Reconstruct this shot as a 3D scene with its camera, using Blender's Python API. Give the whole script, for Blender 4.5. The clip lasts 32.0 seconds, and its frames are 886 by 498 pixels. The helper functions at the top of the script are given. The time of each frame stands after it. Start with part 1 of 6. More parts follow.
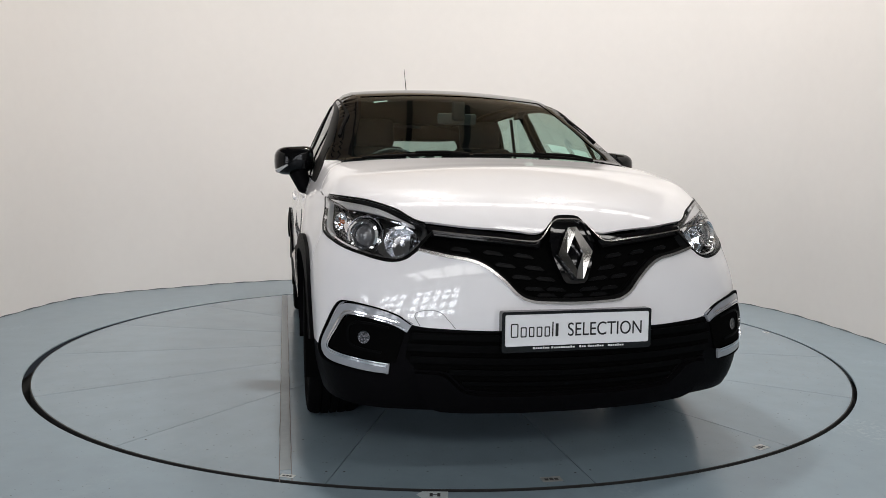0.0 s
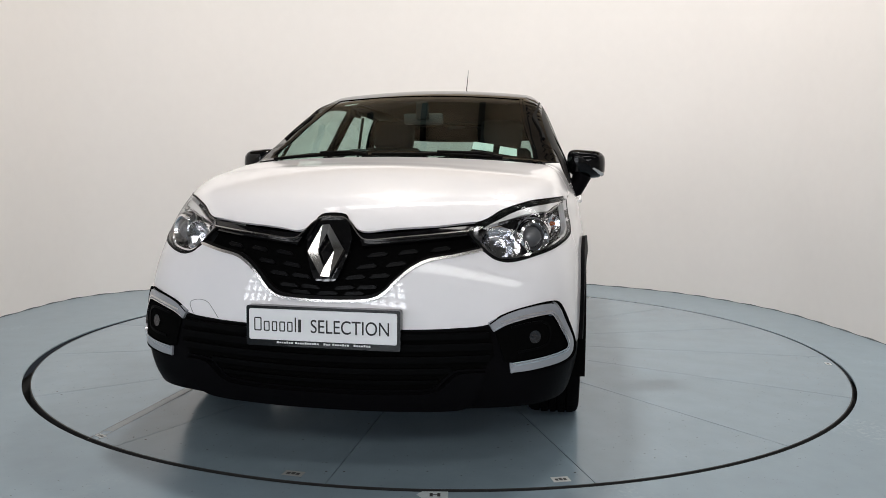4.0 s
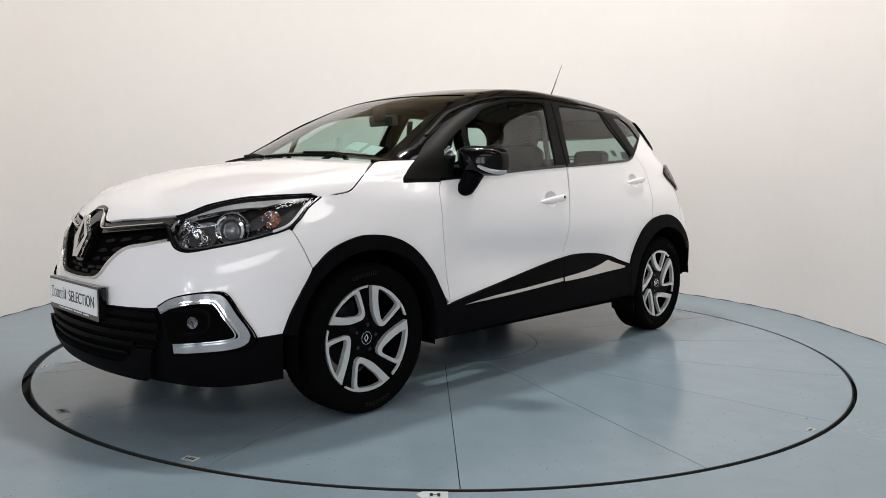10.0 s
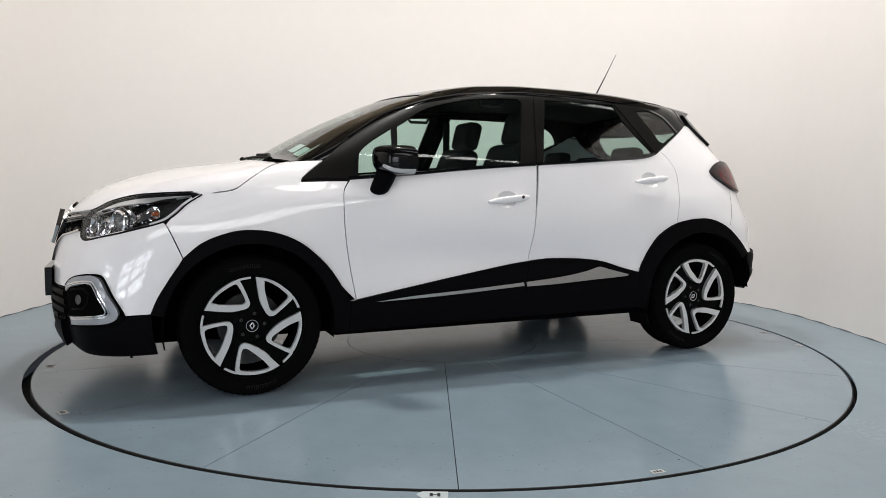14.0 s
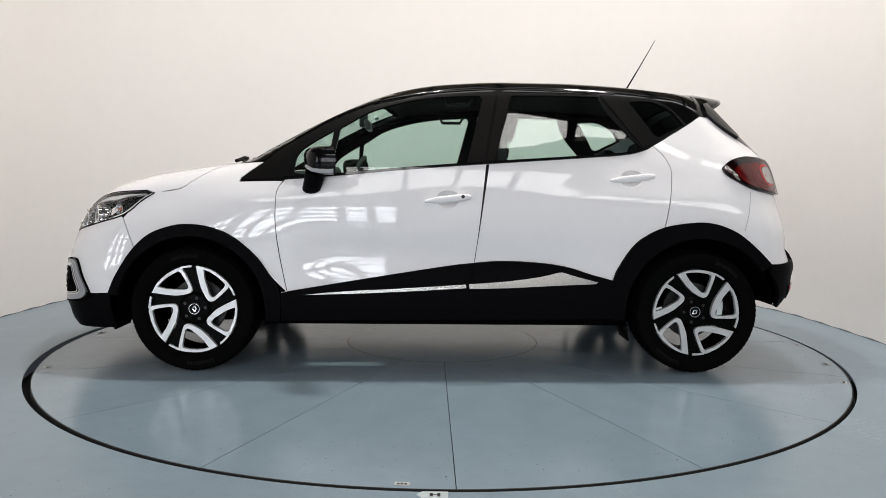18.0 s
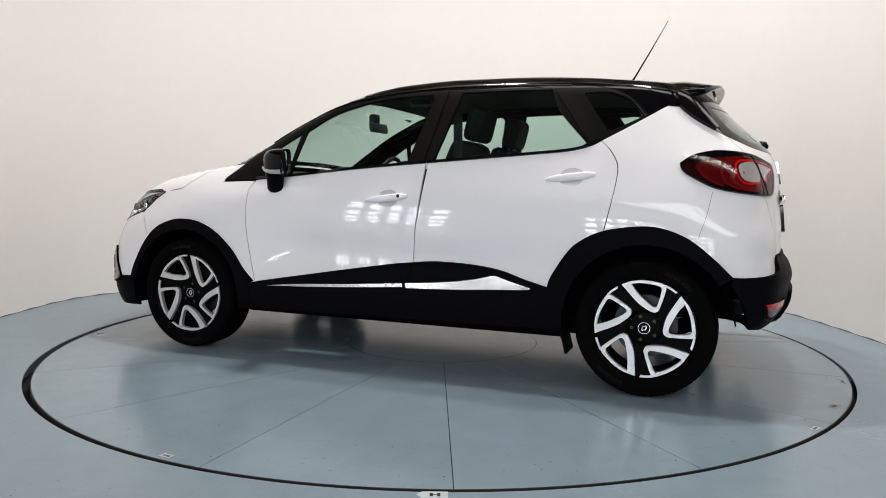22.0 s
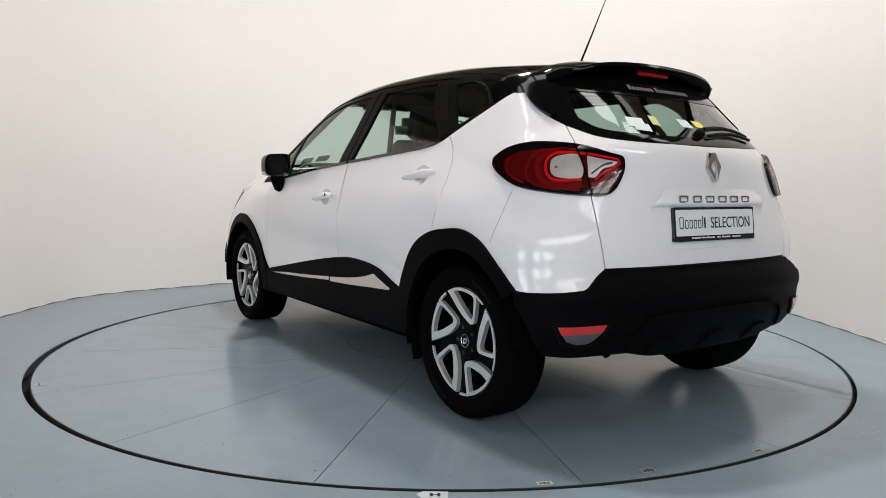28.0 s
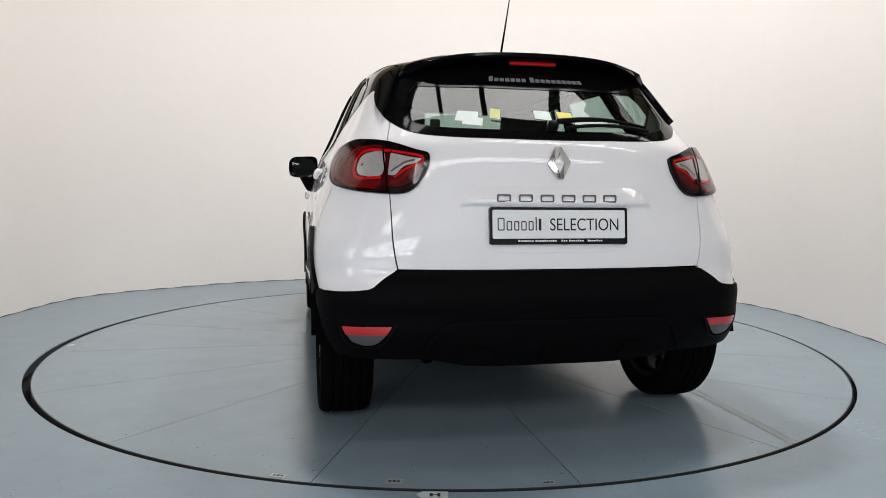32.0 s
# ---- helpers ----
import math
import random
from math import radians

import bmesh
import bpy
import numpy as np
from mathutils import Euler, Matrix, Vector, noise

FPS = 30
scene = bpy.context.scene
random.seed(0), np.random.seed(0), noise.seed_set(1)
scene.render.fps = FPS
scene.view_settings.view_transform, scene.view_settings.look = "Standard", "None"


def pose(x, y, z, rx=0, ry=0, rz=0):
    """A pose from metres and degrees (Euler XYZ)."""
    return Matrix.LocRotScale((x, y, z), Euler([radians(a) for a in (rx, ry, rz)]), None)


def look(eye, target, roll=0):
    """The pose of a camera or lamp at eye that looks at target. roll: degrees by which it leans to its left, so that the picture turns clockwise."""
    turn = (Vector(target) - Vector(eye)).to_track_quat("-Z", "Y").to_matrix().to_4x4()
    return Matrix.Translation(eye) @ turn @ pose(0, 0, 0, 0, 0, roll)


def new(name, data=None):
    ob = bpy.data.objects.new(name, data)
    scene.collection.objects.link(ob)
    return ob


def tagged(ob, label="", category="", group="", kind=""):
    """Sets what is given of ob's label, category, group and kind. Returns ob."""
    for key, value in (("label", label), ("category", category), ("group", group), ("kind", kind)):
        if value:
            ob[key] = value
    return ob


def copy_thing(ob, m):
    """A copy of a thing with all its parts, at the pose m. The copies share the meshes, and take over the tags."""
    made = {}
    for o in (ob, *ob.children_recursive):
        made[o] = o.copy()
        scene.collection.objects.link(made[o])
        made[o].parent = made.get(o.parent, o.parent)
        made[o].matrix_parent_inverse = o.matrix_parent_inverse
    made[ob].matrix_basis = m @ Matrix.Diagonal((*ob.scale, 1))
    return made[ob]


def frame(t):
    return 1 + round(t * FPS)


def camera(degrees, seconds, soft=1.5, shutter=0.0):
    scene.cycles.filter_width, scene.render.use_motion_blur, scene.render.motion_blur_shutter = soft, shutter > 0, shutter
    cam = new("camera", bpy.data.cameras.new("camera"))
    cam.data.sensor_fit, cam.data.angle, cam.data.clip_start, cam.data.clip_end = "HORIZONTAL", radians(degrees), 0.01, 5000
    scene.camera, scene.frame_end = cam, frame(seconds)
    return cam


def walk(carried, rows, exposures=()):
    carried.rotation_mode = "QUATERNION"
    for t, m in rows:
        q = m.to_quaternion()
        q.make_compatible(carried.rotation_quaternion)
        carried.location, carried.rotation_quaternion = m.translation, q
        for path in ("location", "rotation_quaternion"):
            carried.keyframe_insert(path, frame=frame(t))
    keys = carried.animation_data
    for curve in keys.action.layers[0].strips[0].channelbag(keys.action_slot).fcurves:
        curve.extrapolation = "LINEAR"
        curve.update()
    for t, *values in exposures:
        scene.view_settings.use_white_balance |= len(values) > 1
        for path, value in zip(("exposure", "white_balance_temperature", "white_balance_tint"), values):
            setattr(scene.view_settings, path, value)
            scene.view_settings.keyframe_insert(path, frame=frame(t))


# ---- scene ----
# camera: stands still before the turntable
cam = camera(63.5, 32.0, soft=0.5)
EYE = pose(0.0, -4.468, 0.960, 85.07, 0.0, 0.0) @ pose(0, 0, 0, 0, 0, 0.60)
walk(cam, [(0.0, EYE), (32.0, EYE)], [(0.0, -0.14), (3.0, -0.10), (6.5, 0.0), (32.0, 0.0)])


def heading(t):
    """The car's and the turntable's turn in degrees at t seconds."""
    u = t / 16 - 1
    return -76.65 - 5.67 * t - 0.27 * u * u + 0.08 * u ** 3


CAR_SIDE = -0.038  # the car stands a little off the turntable's axis
# ---- world and lights: a closed hall under roof lights, with one added fill ----
world = bpy.data.worlds.new("hall_air")
scene.world = world
world.use_nodes = True
world.node_tree.nodes["Background"].inputs[0].default_value = (0.75, 0.85, 1.0, 1)
world.node_tree.nodes["Background"].inputs[1].default_value = 0.03


def area(name, at, target, sx, sy, watts, colour=(1, 1, 1)):
    data = bpy.data.lights.new(name, "AREA")
    data.shape, data.size, data.size_y, data.energy, data.color = "RECTANGLE", sx, sy, watts, colour
    ob = new(name, data)
    ob.matrix_basis = look(at, target)
    return ob


CEIL = 5.2
# the roof light over the turntable runs a little askew
area("skylight_light", (2.0, -0.65, CEIL + 0.10), (2.0, -0.65, 0), 8.0, 0.42, 56, (1.0, 0.98, 0.96)).matrix_basis = pose(2.0, -0.65, CEIL + 0.10, 0, 0, 9.1)
area("skylight_light", (3.4, -3.65, CEIL + 0.10), (3.4, -3.65, 0), 5.6, 0.45, 66, (1.0, 0.97, 0.93))
# fill light with no known source, added to brighten the car's near sides
area("skylight_light", (2.2, -9.7, CEIL + 0.10), (2.2, -9.7, 0), 11.0, 2.6, 545, (1.0, 0.985, 0.97))
area("skylight_light", (0.9, 0.47, CEIL + 0.10), (0.9, 0.47, 0), 6.6, 0.28, 8, (1.0, 0.98, 0.95))
# two pairs of flood lamps, which cast the car's two shadows
FLOODS = ((-0.60, 0.06, 71), (-0.32, 0.06, 71), (1.51, 0.06, 45), (1.79, 0.06, 45))
for lx, ly, watts in FLOODS:
    area("flood_light", (lx, ly, 4.96), (lx, ly, 0), 0.20, 0.20, watts, (1.0, 0.958, 0.90))
# ---- materials ----
def material(name, colour, rough=0.5, metal=0.0, coat=0.0, spec=0.5, grain=0.0, size=40.0, bump=0.0, bump_size=200.0, vary=0.0):
    """A surface with a coarse stain (vary), a fine grain (grain, in its colour) and relief (bump)."""
    m = bpy.data.materials.new(name)
    m.use_nodes = True
    nt, b = m.node_tree, m.node_tree.nodes["Principled BSDF"]
    b.inputs["Base Color"].default_value = (*colour, 1)
    b.inputs["Roughness"].default_value, b.inputs["Metallic"].default_value = rough, metal
    b.inputs["Coat Weight"].default_value, b.inputs["Specular IOR Level"].default_value = coat, spec
    b.inputs["Coat Roughness"].default_value = 0.03
    co = nt.nodes.new("ShaderNodeTexCoord")
    if vary or grain:
        mixes = []
        for amount, scale in ((vary, size * 0.06), (grain, size)):
            n = nt.nodes.new("ShaderNodeTexNoise")
            n.inputs["Scale"].default_value, n.inputs["Detail"].default_value = scale, 6
            nt.links.new(co.outputs["Object"], n.inputs["Vector"])
            r = nt.nodes.new("ShaderNodeMapRange")
            r.inputs["From Min"].default_value, r.inputs["From Max"].default_value = 0.25, 0.75
            r.inputs["To Min"].default_value, r.inputs["To Max"].default_value = 1 - amount, 1 + amount
            nt.links.new(n.outputs["Fac"], r.inputs["Value"])
            mixes.append(r)
        mul = nt.nodes.new("ShaderNodeMath")
        mul.operation = "MULTIPLY"
        nt.links.new(mixes[0].outputs[0], mul.inputs[0])
        nt.links.new(mixes[1].outputs[0], mul.inputs[1])
        v = nt.nodes.new("ShaderNodeVectorMath")
        v.operation = "SCALE"
        v.inputs[0].default_value = colour
        nt.links.new(mul.outputs[0], v.inputs["Scale"])
        nt.links.new(v.outputs[0], b.inputs["Base Color"])
        rr = nt.nodes.new("ShaderNodeMath")
        rr.operation = "MULTIPLY"
        rr.inputs[1].default_value = rough
        nt.links.new(mixes[0].outputs[0], rr.inputs[0])
        nt.links.new(rr.outputs[0], b.inputs["Roughness"])
    if bump:
        n = nt.nodes.new("ShaderNodeTexNoise")
        n.inputs["Scale"].default_value, n.inputs["Detail"].default_value = bump_size, 4
        nt.links.new(co.outputs["Object"], n.inputs["Vector"])
        u = nt.nodes.new("ShaderNodeBump")
        u.inputs["Strength"].default_value, u.inputs["Distance"].default_value = bump, 0.002
        nt.links.new(n.outputs["Fac"], u.inputs["Height"])
        nt.links.new(u.outputs[0], b.inputs["Normal"])
    return m


def scuffed(m, pale, amount, size=3.0):
    """Adds pale rubbed patches broken up by a fine grain, and dark specks."""
    nt, b = m.node_tree, m.node_tree.nodes["Principled BSDF"]
    src = b.inputs["Base Color"].links[0].from_socket
    co = nt.nodes.new("ShaderNodeTexCoord")
    facs = []
    for scale, detail, lo, hi in ((size, 3, .54, .68), (size * 22, 6, .50, .66), (70.0, 2, .70, .74)):
        n = nt.nodes.new("ShaderNodeTexNoise")
        n.inputs["Scale"].default_value, n.inputs["Detail"].default_value = scale, detail
        nt.links.new(co.outputs["Object"], n.inputs["Vector"])
        r = nt.nodes.new("ShaderNodeMapRange")
        r.inputs["From Min"].default_value, r.inputs["From Max"].default_value = lo, hi
        r.inputs["To Max"].default_value = 1.0
        nt.links.new(n.outputs["Fac"], r.inputs["Value"])
        facs.append(r)
    mul = nt.nodes.new("ShaderNodeMath")
    mul.operation = "MULTIPLY"
    nt.links.new(facs[0].outputs[0], mul.inputs[0])
    nt.links.new(facs[1].outputs[0], mul.inputs[1])
    k = nt.nodes.new("ShaderNodeMath")
    k.operation = "MULTIPLY"
    k.inputs[1].default_value = amount
    nt.links.new(mul.outputs[0], k.inputs[0])
    for fac, tone in ((k.outputs[0], pale), (facs[2].outputs[0], (0.10, 0.12, 0.13))):
        x = nt.nodes.new("ShaderNodeMix")
        x.data_type = "RGBA"
        nt.links.new(fac, x.inputs[0])
        nt.links.new(src, x.inputs[6])
        x.inputs[7].default_value = (*tone, 1)
        src = x.outputs[2]
    nt.links.new(src, b.inputs["Base Color"])


def glass(name, tint, gloss=1.0, rough=0.0):
    """A thin clear pane: tinted light passes, the rest is mirrored after Fresnel."""
    m = bpy.data.materials.new(name)
    m.use_nodes = True
    nt = m.node_tree
    nt.nodes.remove(nt.nodes["Principled BSDF"])
    t, g, f, x, p, k = (nt.nodes.new("ShaderNode" + q) for q in ("BsdfTransparent", "BsdfGlossy", "LayerWeight", "MixShader", "Math", "MapRange"))
    t.inputs[0].default_value = (*tint, 1)
    g.inputs["Roughness"].default_value = rough
    g.inputs["Color"].default_value = (gloss, gloss, gloss, 1)
    f.inputs["Blend"].default_value = 0.5
    p.operation = "POWER"
    p.inputs[1].default_value = 5.0
    k.inputs["To Min"].default_value, k.inputs["To Max"].default_value = 0.055, 1.0
    for a, b in ((f.outputs["Facing"], p.inputs[0]), (p.outputs[0], k.inputs["Value"]), (k.outputs[0], x.inputs[0]), (t.outputs[0], x.inputs[1]), (g.outputs[0], x.inputs[2]),
                 (x.outputs[0], nt.nodes["Material Output"].inputs[0])):
        nt.links.new(a, b)
    return m


M_WALL = material("wall_paint", (0.775, 0.742, 0.722), 0.65, vary=0.02, grain=0.01, size=12, bump=0.05, bump_size=30)
M_FLOOR = material("floor_paint", (0.200, 0.262, 0.308), 0.32, vary=0.08, grain=0.06, size=9, bump=0.05, bump_size=60)
M_TABLE = material("table_paint", (0.198, 0.260, 0.308), 0.20, vary=0.08, grain=0.05, size=7, bump=0.04, bump_size=50)
scuffed(M_FLOOR, (0.33, 0.39, 0.42), 0.55, 2.2)
scuffed(M_TABLE, (0.28, 0.34, 0.37), 0.22, 1.6)
M_JOINT = material("sealed_joint", (0.10, 0.115, 0.125), 0.6, vary=0.3, grain=0.3, size=20)
M_PIT = material("pit_dark", (0.012, 0.012, 0.012), 0.8, vary=0.2, grain=0.2)
M_WHITE = material("pearl_white_paint", (0.86, 0.838, 0.850), 0.36, coat=1.0, spec=0.12, vary=0.006, grain=0.006, size=20)
M_BLACK = material("gloss_black_paint", (0.0025, 0.0025, 0.003), 0.08, spec=0.22)
M_PLASTIC = material("grained_black_plastic", (0.0034, 0.0032, 0.0038), 0.48, spec=0.020, bump=0.25, bump_size=700, vary=0.06, grain=0.05)
M_TRIM = material("satin_black_trim", (0.005, 0.005, 0.005), 0.40, spec=0.05)
M_CHROME = material("chrome", (0.82, 0.82, 0.84), 0.08, metal=1.0)
M_ALU = material("machined_aluminium", (0.72, 0.715, 0.715), 0.32, metal=0.6, bump=0.05, bump_size=400)
M_RIM = material("rim_black", (0.0025, 0.0025, 0.0025), 0.25, coat=0.0, spec=0.03)
M_RUBBER = material("tyre_rubber", (0.0028, 0.0028, 0.003), 0.8, spec=0.02, vary=0.15, grain=0.1, bump=0.15, bump_size=300)
M_GLASS = glass("window_glass", (0.70, 0.83, 0.78), 0.8)
M_TINT = glass("rear_window_glass", (0.46, 0.56, 0.53), 1.0)
M_LENS = glass("lamp_lens", (0.95, 0.955, 0.96), 0.55)
M_COVER = glass("tail_lamp_cover", (0.97, 0.94, 0.94), 0.45)
M_FRIT = material("screen_print_black", (0.0025, 0.0025, 0.0025), 0.06, spec=0.25)
M_DARKCLOTH = material("charcoal_cloth", (0.008, 0.008, 0.009), 0.9, vary=0.2, grain=0.25, size=90, bump=0.2, bump_size=500)
M_DASH = material("dashboard_plastic", (0.010, 0.010, 0.011), 0.6, bump=0.2, bump_size=500)
M_PLATE = material("plate_white", (0.80, 0.80, 0.81), 0.35)
M_INK = material("ink_black", (0.008, 0.008, 0.008), 0.5)
M_INKWHITE = material("ink_white", (0.75, 0.75, 0.75), 0.5)
M_RED = material("red_lens", (0.56, 0.006, 0.008), 0.10, spec=0.4)
M_DARKRED = material("smoked_red_lens", (0.012, 0.0008, 0.001), 0.06, spec=0.3)
M_AMBER = material("amber_bulb", (0.34, 0.08, 0.015), 0.2, coat=0.5)
M_SILVER = material("silver_reflector", (0.75, 0.75, 0.77), 0.15, metal=1.0)
M_CLEAR = material("clear_lens_white", (0.45, 0.45, 0.46), 0.12, coat=1.0)
M_LIGHTBAR = material("light_guide", (0.28, 0.29, 0.315), 0.28, coat=0.6)
M_STEEL = material("cast_steel", (0.28, 0.28, 0.29), 0.4, metal=1.0, vary=0.1, grain=0.1)
# ---- mesh helpers ----
from mathutils.geometry import delaunay_2d_cdt


def obj(name, mesh, mat, parent=None, label=""):
    mesh.materials.append(mat)
    ob = new(name, mesh)
    if parent is not None:
        ob.parent = parent
    if label:
        ob["label"] = label
    return ob


def part(name, bm, mat, parent=None, label="", smooth=30):
    """Links a bmesh as one mesh object under a thing or a part."""
    me = bpy.data.meshes.new(name)
    bm.normal_update()
    bm.to_mesh(me)
    bm.free()
    if smooth:
        for f in me.polygons:
            f.use_smooth = True
        me.set_sharp_from_angle(angle=radians(smooth))
    return obj(name, me, mat, parent, label)


def raw(name, verts, faces, mat, parent=None, label="", normals=None, smooth=True):
    me = bpy.data.meshes.new(name)
    me.from_pydata([tuple(v) for v in verts], [], faces)
    if smooth:
        me.polygons.foreach_set("use_smooth", [True] * len(me.polygons))
    if normals is not None:
        me.normals_split_custom_set_from_vertices([tuple(n) for n in normals])
    return obj(name, me, mat, parent, label)


def smooth_line(pts, step=0.02, closed=False, corner=38):
    """Points at even steps on a curve through pts, which keeps its sharp corners."""
    p = [np.array(q, float) for q in pts]
    n = len(p)

    def sharp(i):
        if not closed and i in (0, n - 1):
            return True
        a, b = p[i] - p[i - 1], p[(i + 1) % n] - p[i]
        c = np.dot(a, b) / max(np.linalg.norm(a) * np.linalg.norm(b), 1e-9)
        return math.degrees(math.acos(max(-1, min(1, c)))) > corner
    sh = [sharp(i) for i in range(n)]
    out = []
    for i in range(n if closed else n - 1):
        a, b = p[i], p[(i + 1) % n]
        L = np.linalg.norm(b - a)
        m0 = (b - a) if sh[i] else (b - p[i - 1]) * L / (L + np.linalg.norm(a - p[i - 1]))
        c = p[(i + 2) % n]
        m1 = (b - a) if sh[(i + 1) % n] else (c - a) * L / (L + np.linalg.norm(c - b))
        k = max(1, int(math.ceil(L / step)))
        for j in range(k):
            s = j / k
            out.append((1 + 2 * s) * (1 - s) ** 2 * a + s * (1 - s) ** 2 * m0 + s * s * (3 - 2 * s) * b + s * s * (s - 1) * m1)
    if not closed:
        out.append(p[-1])
    return np.array(out)


def inside(poly, q):
    """Which of the points q lie in the polygon."""
    r = np.zeros(len(q), bool)
    a, b = poly, np.roll(poly, -1, 0)
    for (x0, y0), (x1, y1) in zip(a, b):
        if y0 != y1:
            hit = (y0 > q[:, 1]) != (y1 > q[:, 1])
            r ^= hit & (q[:, 0] < (x1 - x0) * (q[:, 1] - y0) / (y1 - y0) + x0)
    return r


def fill(loops, cell):
    """Triangles of an outline with holes, with even inner points: flat points, triangles, loops of indices."""
    pts, edges, idx = [], [], []
    for lp in loops:
        k = len(pts)
        pts += [tuple(q) for q in lp]
        edges += [(k + i, k + (i + 1) % len(lp)) for i in range(len(lp))]
        idx.append(list(range(k, k + len(lp))))
    o = np.array(loops[0])
    lo, hi = o.min(0), o.max(0)
    g = np.array([(x + (j % 2) * cell / 2, y) for j, y in enumerate(np.arange(lo[1] + cell / 2, hi[1], cell * 0.87)) for x in np.arange(lo[0] + cell / 2, hi[0], cell)]).reshape(-1, 2)
    if len(g):
        keep = inside(o, g)
        for h in loops[1:]:
            keep &= ~inside(np.array(h), g)
        g = g[keep]
    if len(g):
        b = np.array(pts)
        far = np.ones(len(g), bool)
        for s in range(0, len(g), 400):
            far[s:s + 400] = np.min(np.hypot(g[s:s + 400, None, 0] - b[None, :, 0], g[s:s + 400, None, 1] - b[None, :, 1]), 1) > cell * 0.45
        pts += [tuple(q) for q in g[far]]
    v, _, f, *_ = delaunay_2d_cdt([Vector(q) for q in pts], edges, [], 0, 1e-6)
    v = np.array([tuple(q) for q in v])
    f = np.array([t for t in f if len(t) == 3])
    c = v[f].mean(1)
    keep = inside(o, c)
    for h in loops[1:]:
        keep &= ~inside(np.array(h), c)
    f = f[keep]
    return v, f


def shrink(poly, d):
    """The outline moved inwards by d."""
    p = np.asarray(poly, float)
    a, b = p - np.roll(p, 1, 0), np.roll(p, -1, 0) - p
    area2 = np.sum(p[:, 0] * np.roll(p[:, 1], -1) - np.roll(p[:, 0], -1) * p[:, 1])
    s = 1 if area2 > 0 else -1

    def nrm(e):
        return np.stack([-e[:, 1], e[:, 0]], 1) / np.maximum(np.linalg.norm(e, axis=1, keepdims=True), 1e-9)
    n = nrm(a) + nrm(b)
    n = n / np.maximum(np.sum(n * n, 1, keepdims=True), 0.6) * 2
    return p + n * d * s


def shell(name, place, loops, cell, mat, parent, label="", thick=0.012, both=False):
    """A panel with a rim of some thickness. place: flat points to points and normals in space."""
    v, f = fill(loops, cell)
    P, N = place(v)
    e1, e2 = P[f[:, 1]] - P[f[:, 0]], P[f[:, 2]] - P[f[:, 0]]
    turn = np.sum(np.cross(e1, e2) * N[f].mean(1), 1) < 0
    f[turn] = f[turn][:, ::-1]
    count = {}
    for t in f:
        for a, b in ((t[0], t[1]), (t[1], t[2]), (t[2], t[0])):
            count[(a, b)] = count.get((a, b), 0) + 1
    rim = [(a, b) for a, b in count if (b, a) not in count]
    V, NN, F = list(P), list(N), [tuple(int(i) for i in t) for t in f]
    if thick:
        for a, b in rim:
            e = P[b] - P[a]
            n = np.cross(e, (N[a] + N[b]) / 2)
            n = n / max(np.linalg.norm(n), 1e-9)
            k = len(V)
            V += [P[a], P[b], P[b] - N[b] * thick, P[a] - N[a] * thick]
            NN += [n] * 4
            F.append((k + 3, k + 2, k + 1, k))
    V, NN = np.array(V), np.array(NN)
    obs = [raw(name, V, F, mat, parent, label, NN)]
    if both:
        flip = np.array([1, -1, 1])
        obs.append(raw(name, V * flip, [t[::-1] for t in F], mat, parent, label, NN * flip))
    return obs


# ---- the place: curved wall, floor, turntable ----
def place_wall():
    line = smooth_line([(-3.18, -2.4), (-3.16, -1.0), (-3.14, 1.0), (-3.06, 1.5), (-2.87, 1.8), (-2.5, 2.14), (-2.1, 2.48), (-1.6, 2.74), (-0.9, 2.93), (0.0, 2.98),
                        (0.9, 2.88), (1.6, 2.6), (2.2, 2.12), (2.58, 1.5), (2.73, 1.0), (2.80, 0.0), (2.83, -1.1)], 0.12, corner=80)
    bm = bmesh.new()
    t = np.gradient(line, axis=0)
    n = np.stack([-t[:, 1], t[:, 0]], 1) / np.linalg.norm(t, axis=1, keepdims=True)
    rows = []
    for q, m in zip(line, n):
        # the wall is 12 cm thick; its foot meets the floor in a plain corner
        o = q + m * 0.12
        rows.append([bm.verts.new((*q, z)) for z in (-0.002, 0.6, 1.5, 2.3, 2.95)] + [bm.verts.new((*o, z)) for z in (2.95, -0.002)])
    for a, b in zip(rows, rows[1:]):
        for i in range(6):
            bm.faces.new((a[i], b[i], b[i + 1], a[i + 1]))
    # uneven dark joint where the wall stands on the floor
    joint = bmesh.new()
    fine = smooth_line(line, 0.04, corner=80)
    t = np.gradient(fine, axis=0)
    n = np.stack([-t[:, 1], t[:, 0]], 1) / np.linalg.norm(t, axis=1, keepdims=True)
    last = None
    for k, (q, m) in enumerate(zip(fine, n)):
        w = .007 + .004 * math.sin(k * 1.31) * math.sin(k * .37) + .003 * math.sin(k * 2.9)
        h = .006 + .003 * math.sin(k * .83)
        a, b = q - m * w, q + m * .01
        now = [joint.verts.new((*a, .0008)), joint.verts.new((*(q - m * .002), h)), joint.verts.new((*b, h))]
        if last:
            for i in range(2):
                joint.faces.new((last[i], now[i], now[i + 1], last[i + 1]))
        last = now
    tagged(part("trim_wall_foot", joint, M_JOINT), "uneven dark sealed joint along the wall's foot", "joint", kind="structure")
    return tagged(part("wall_curved", bm, M_WALL, smooth=40), "smooth off-white curved studio wall around the turntable", "wall", kind="structure")


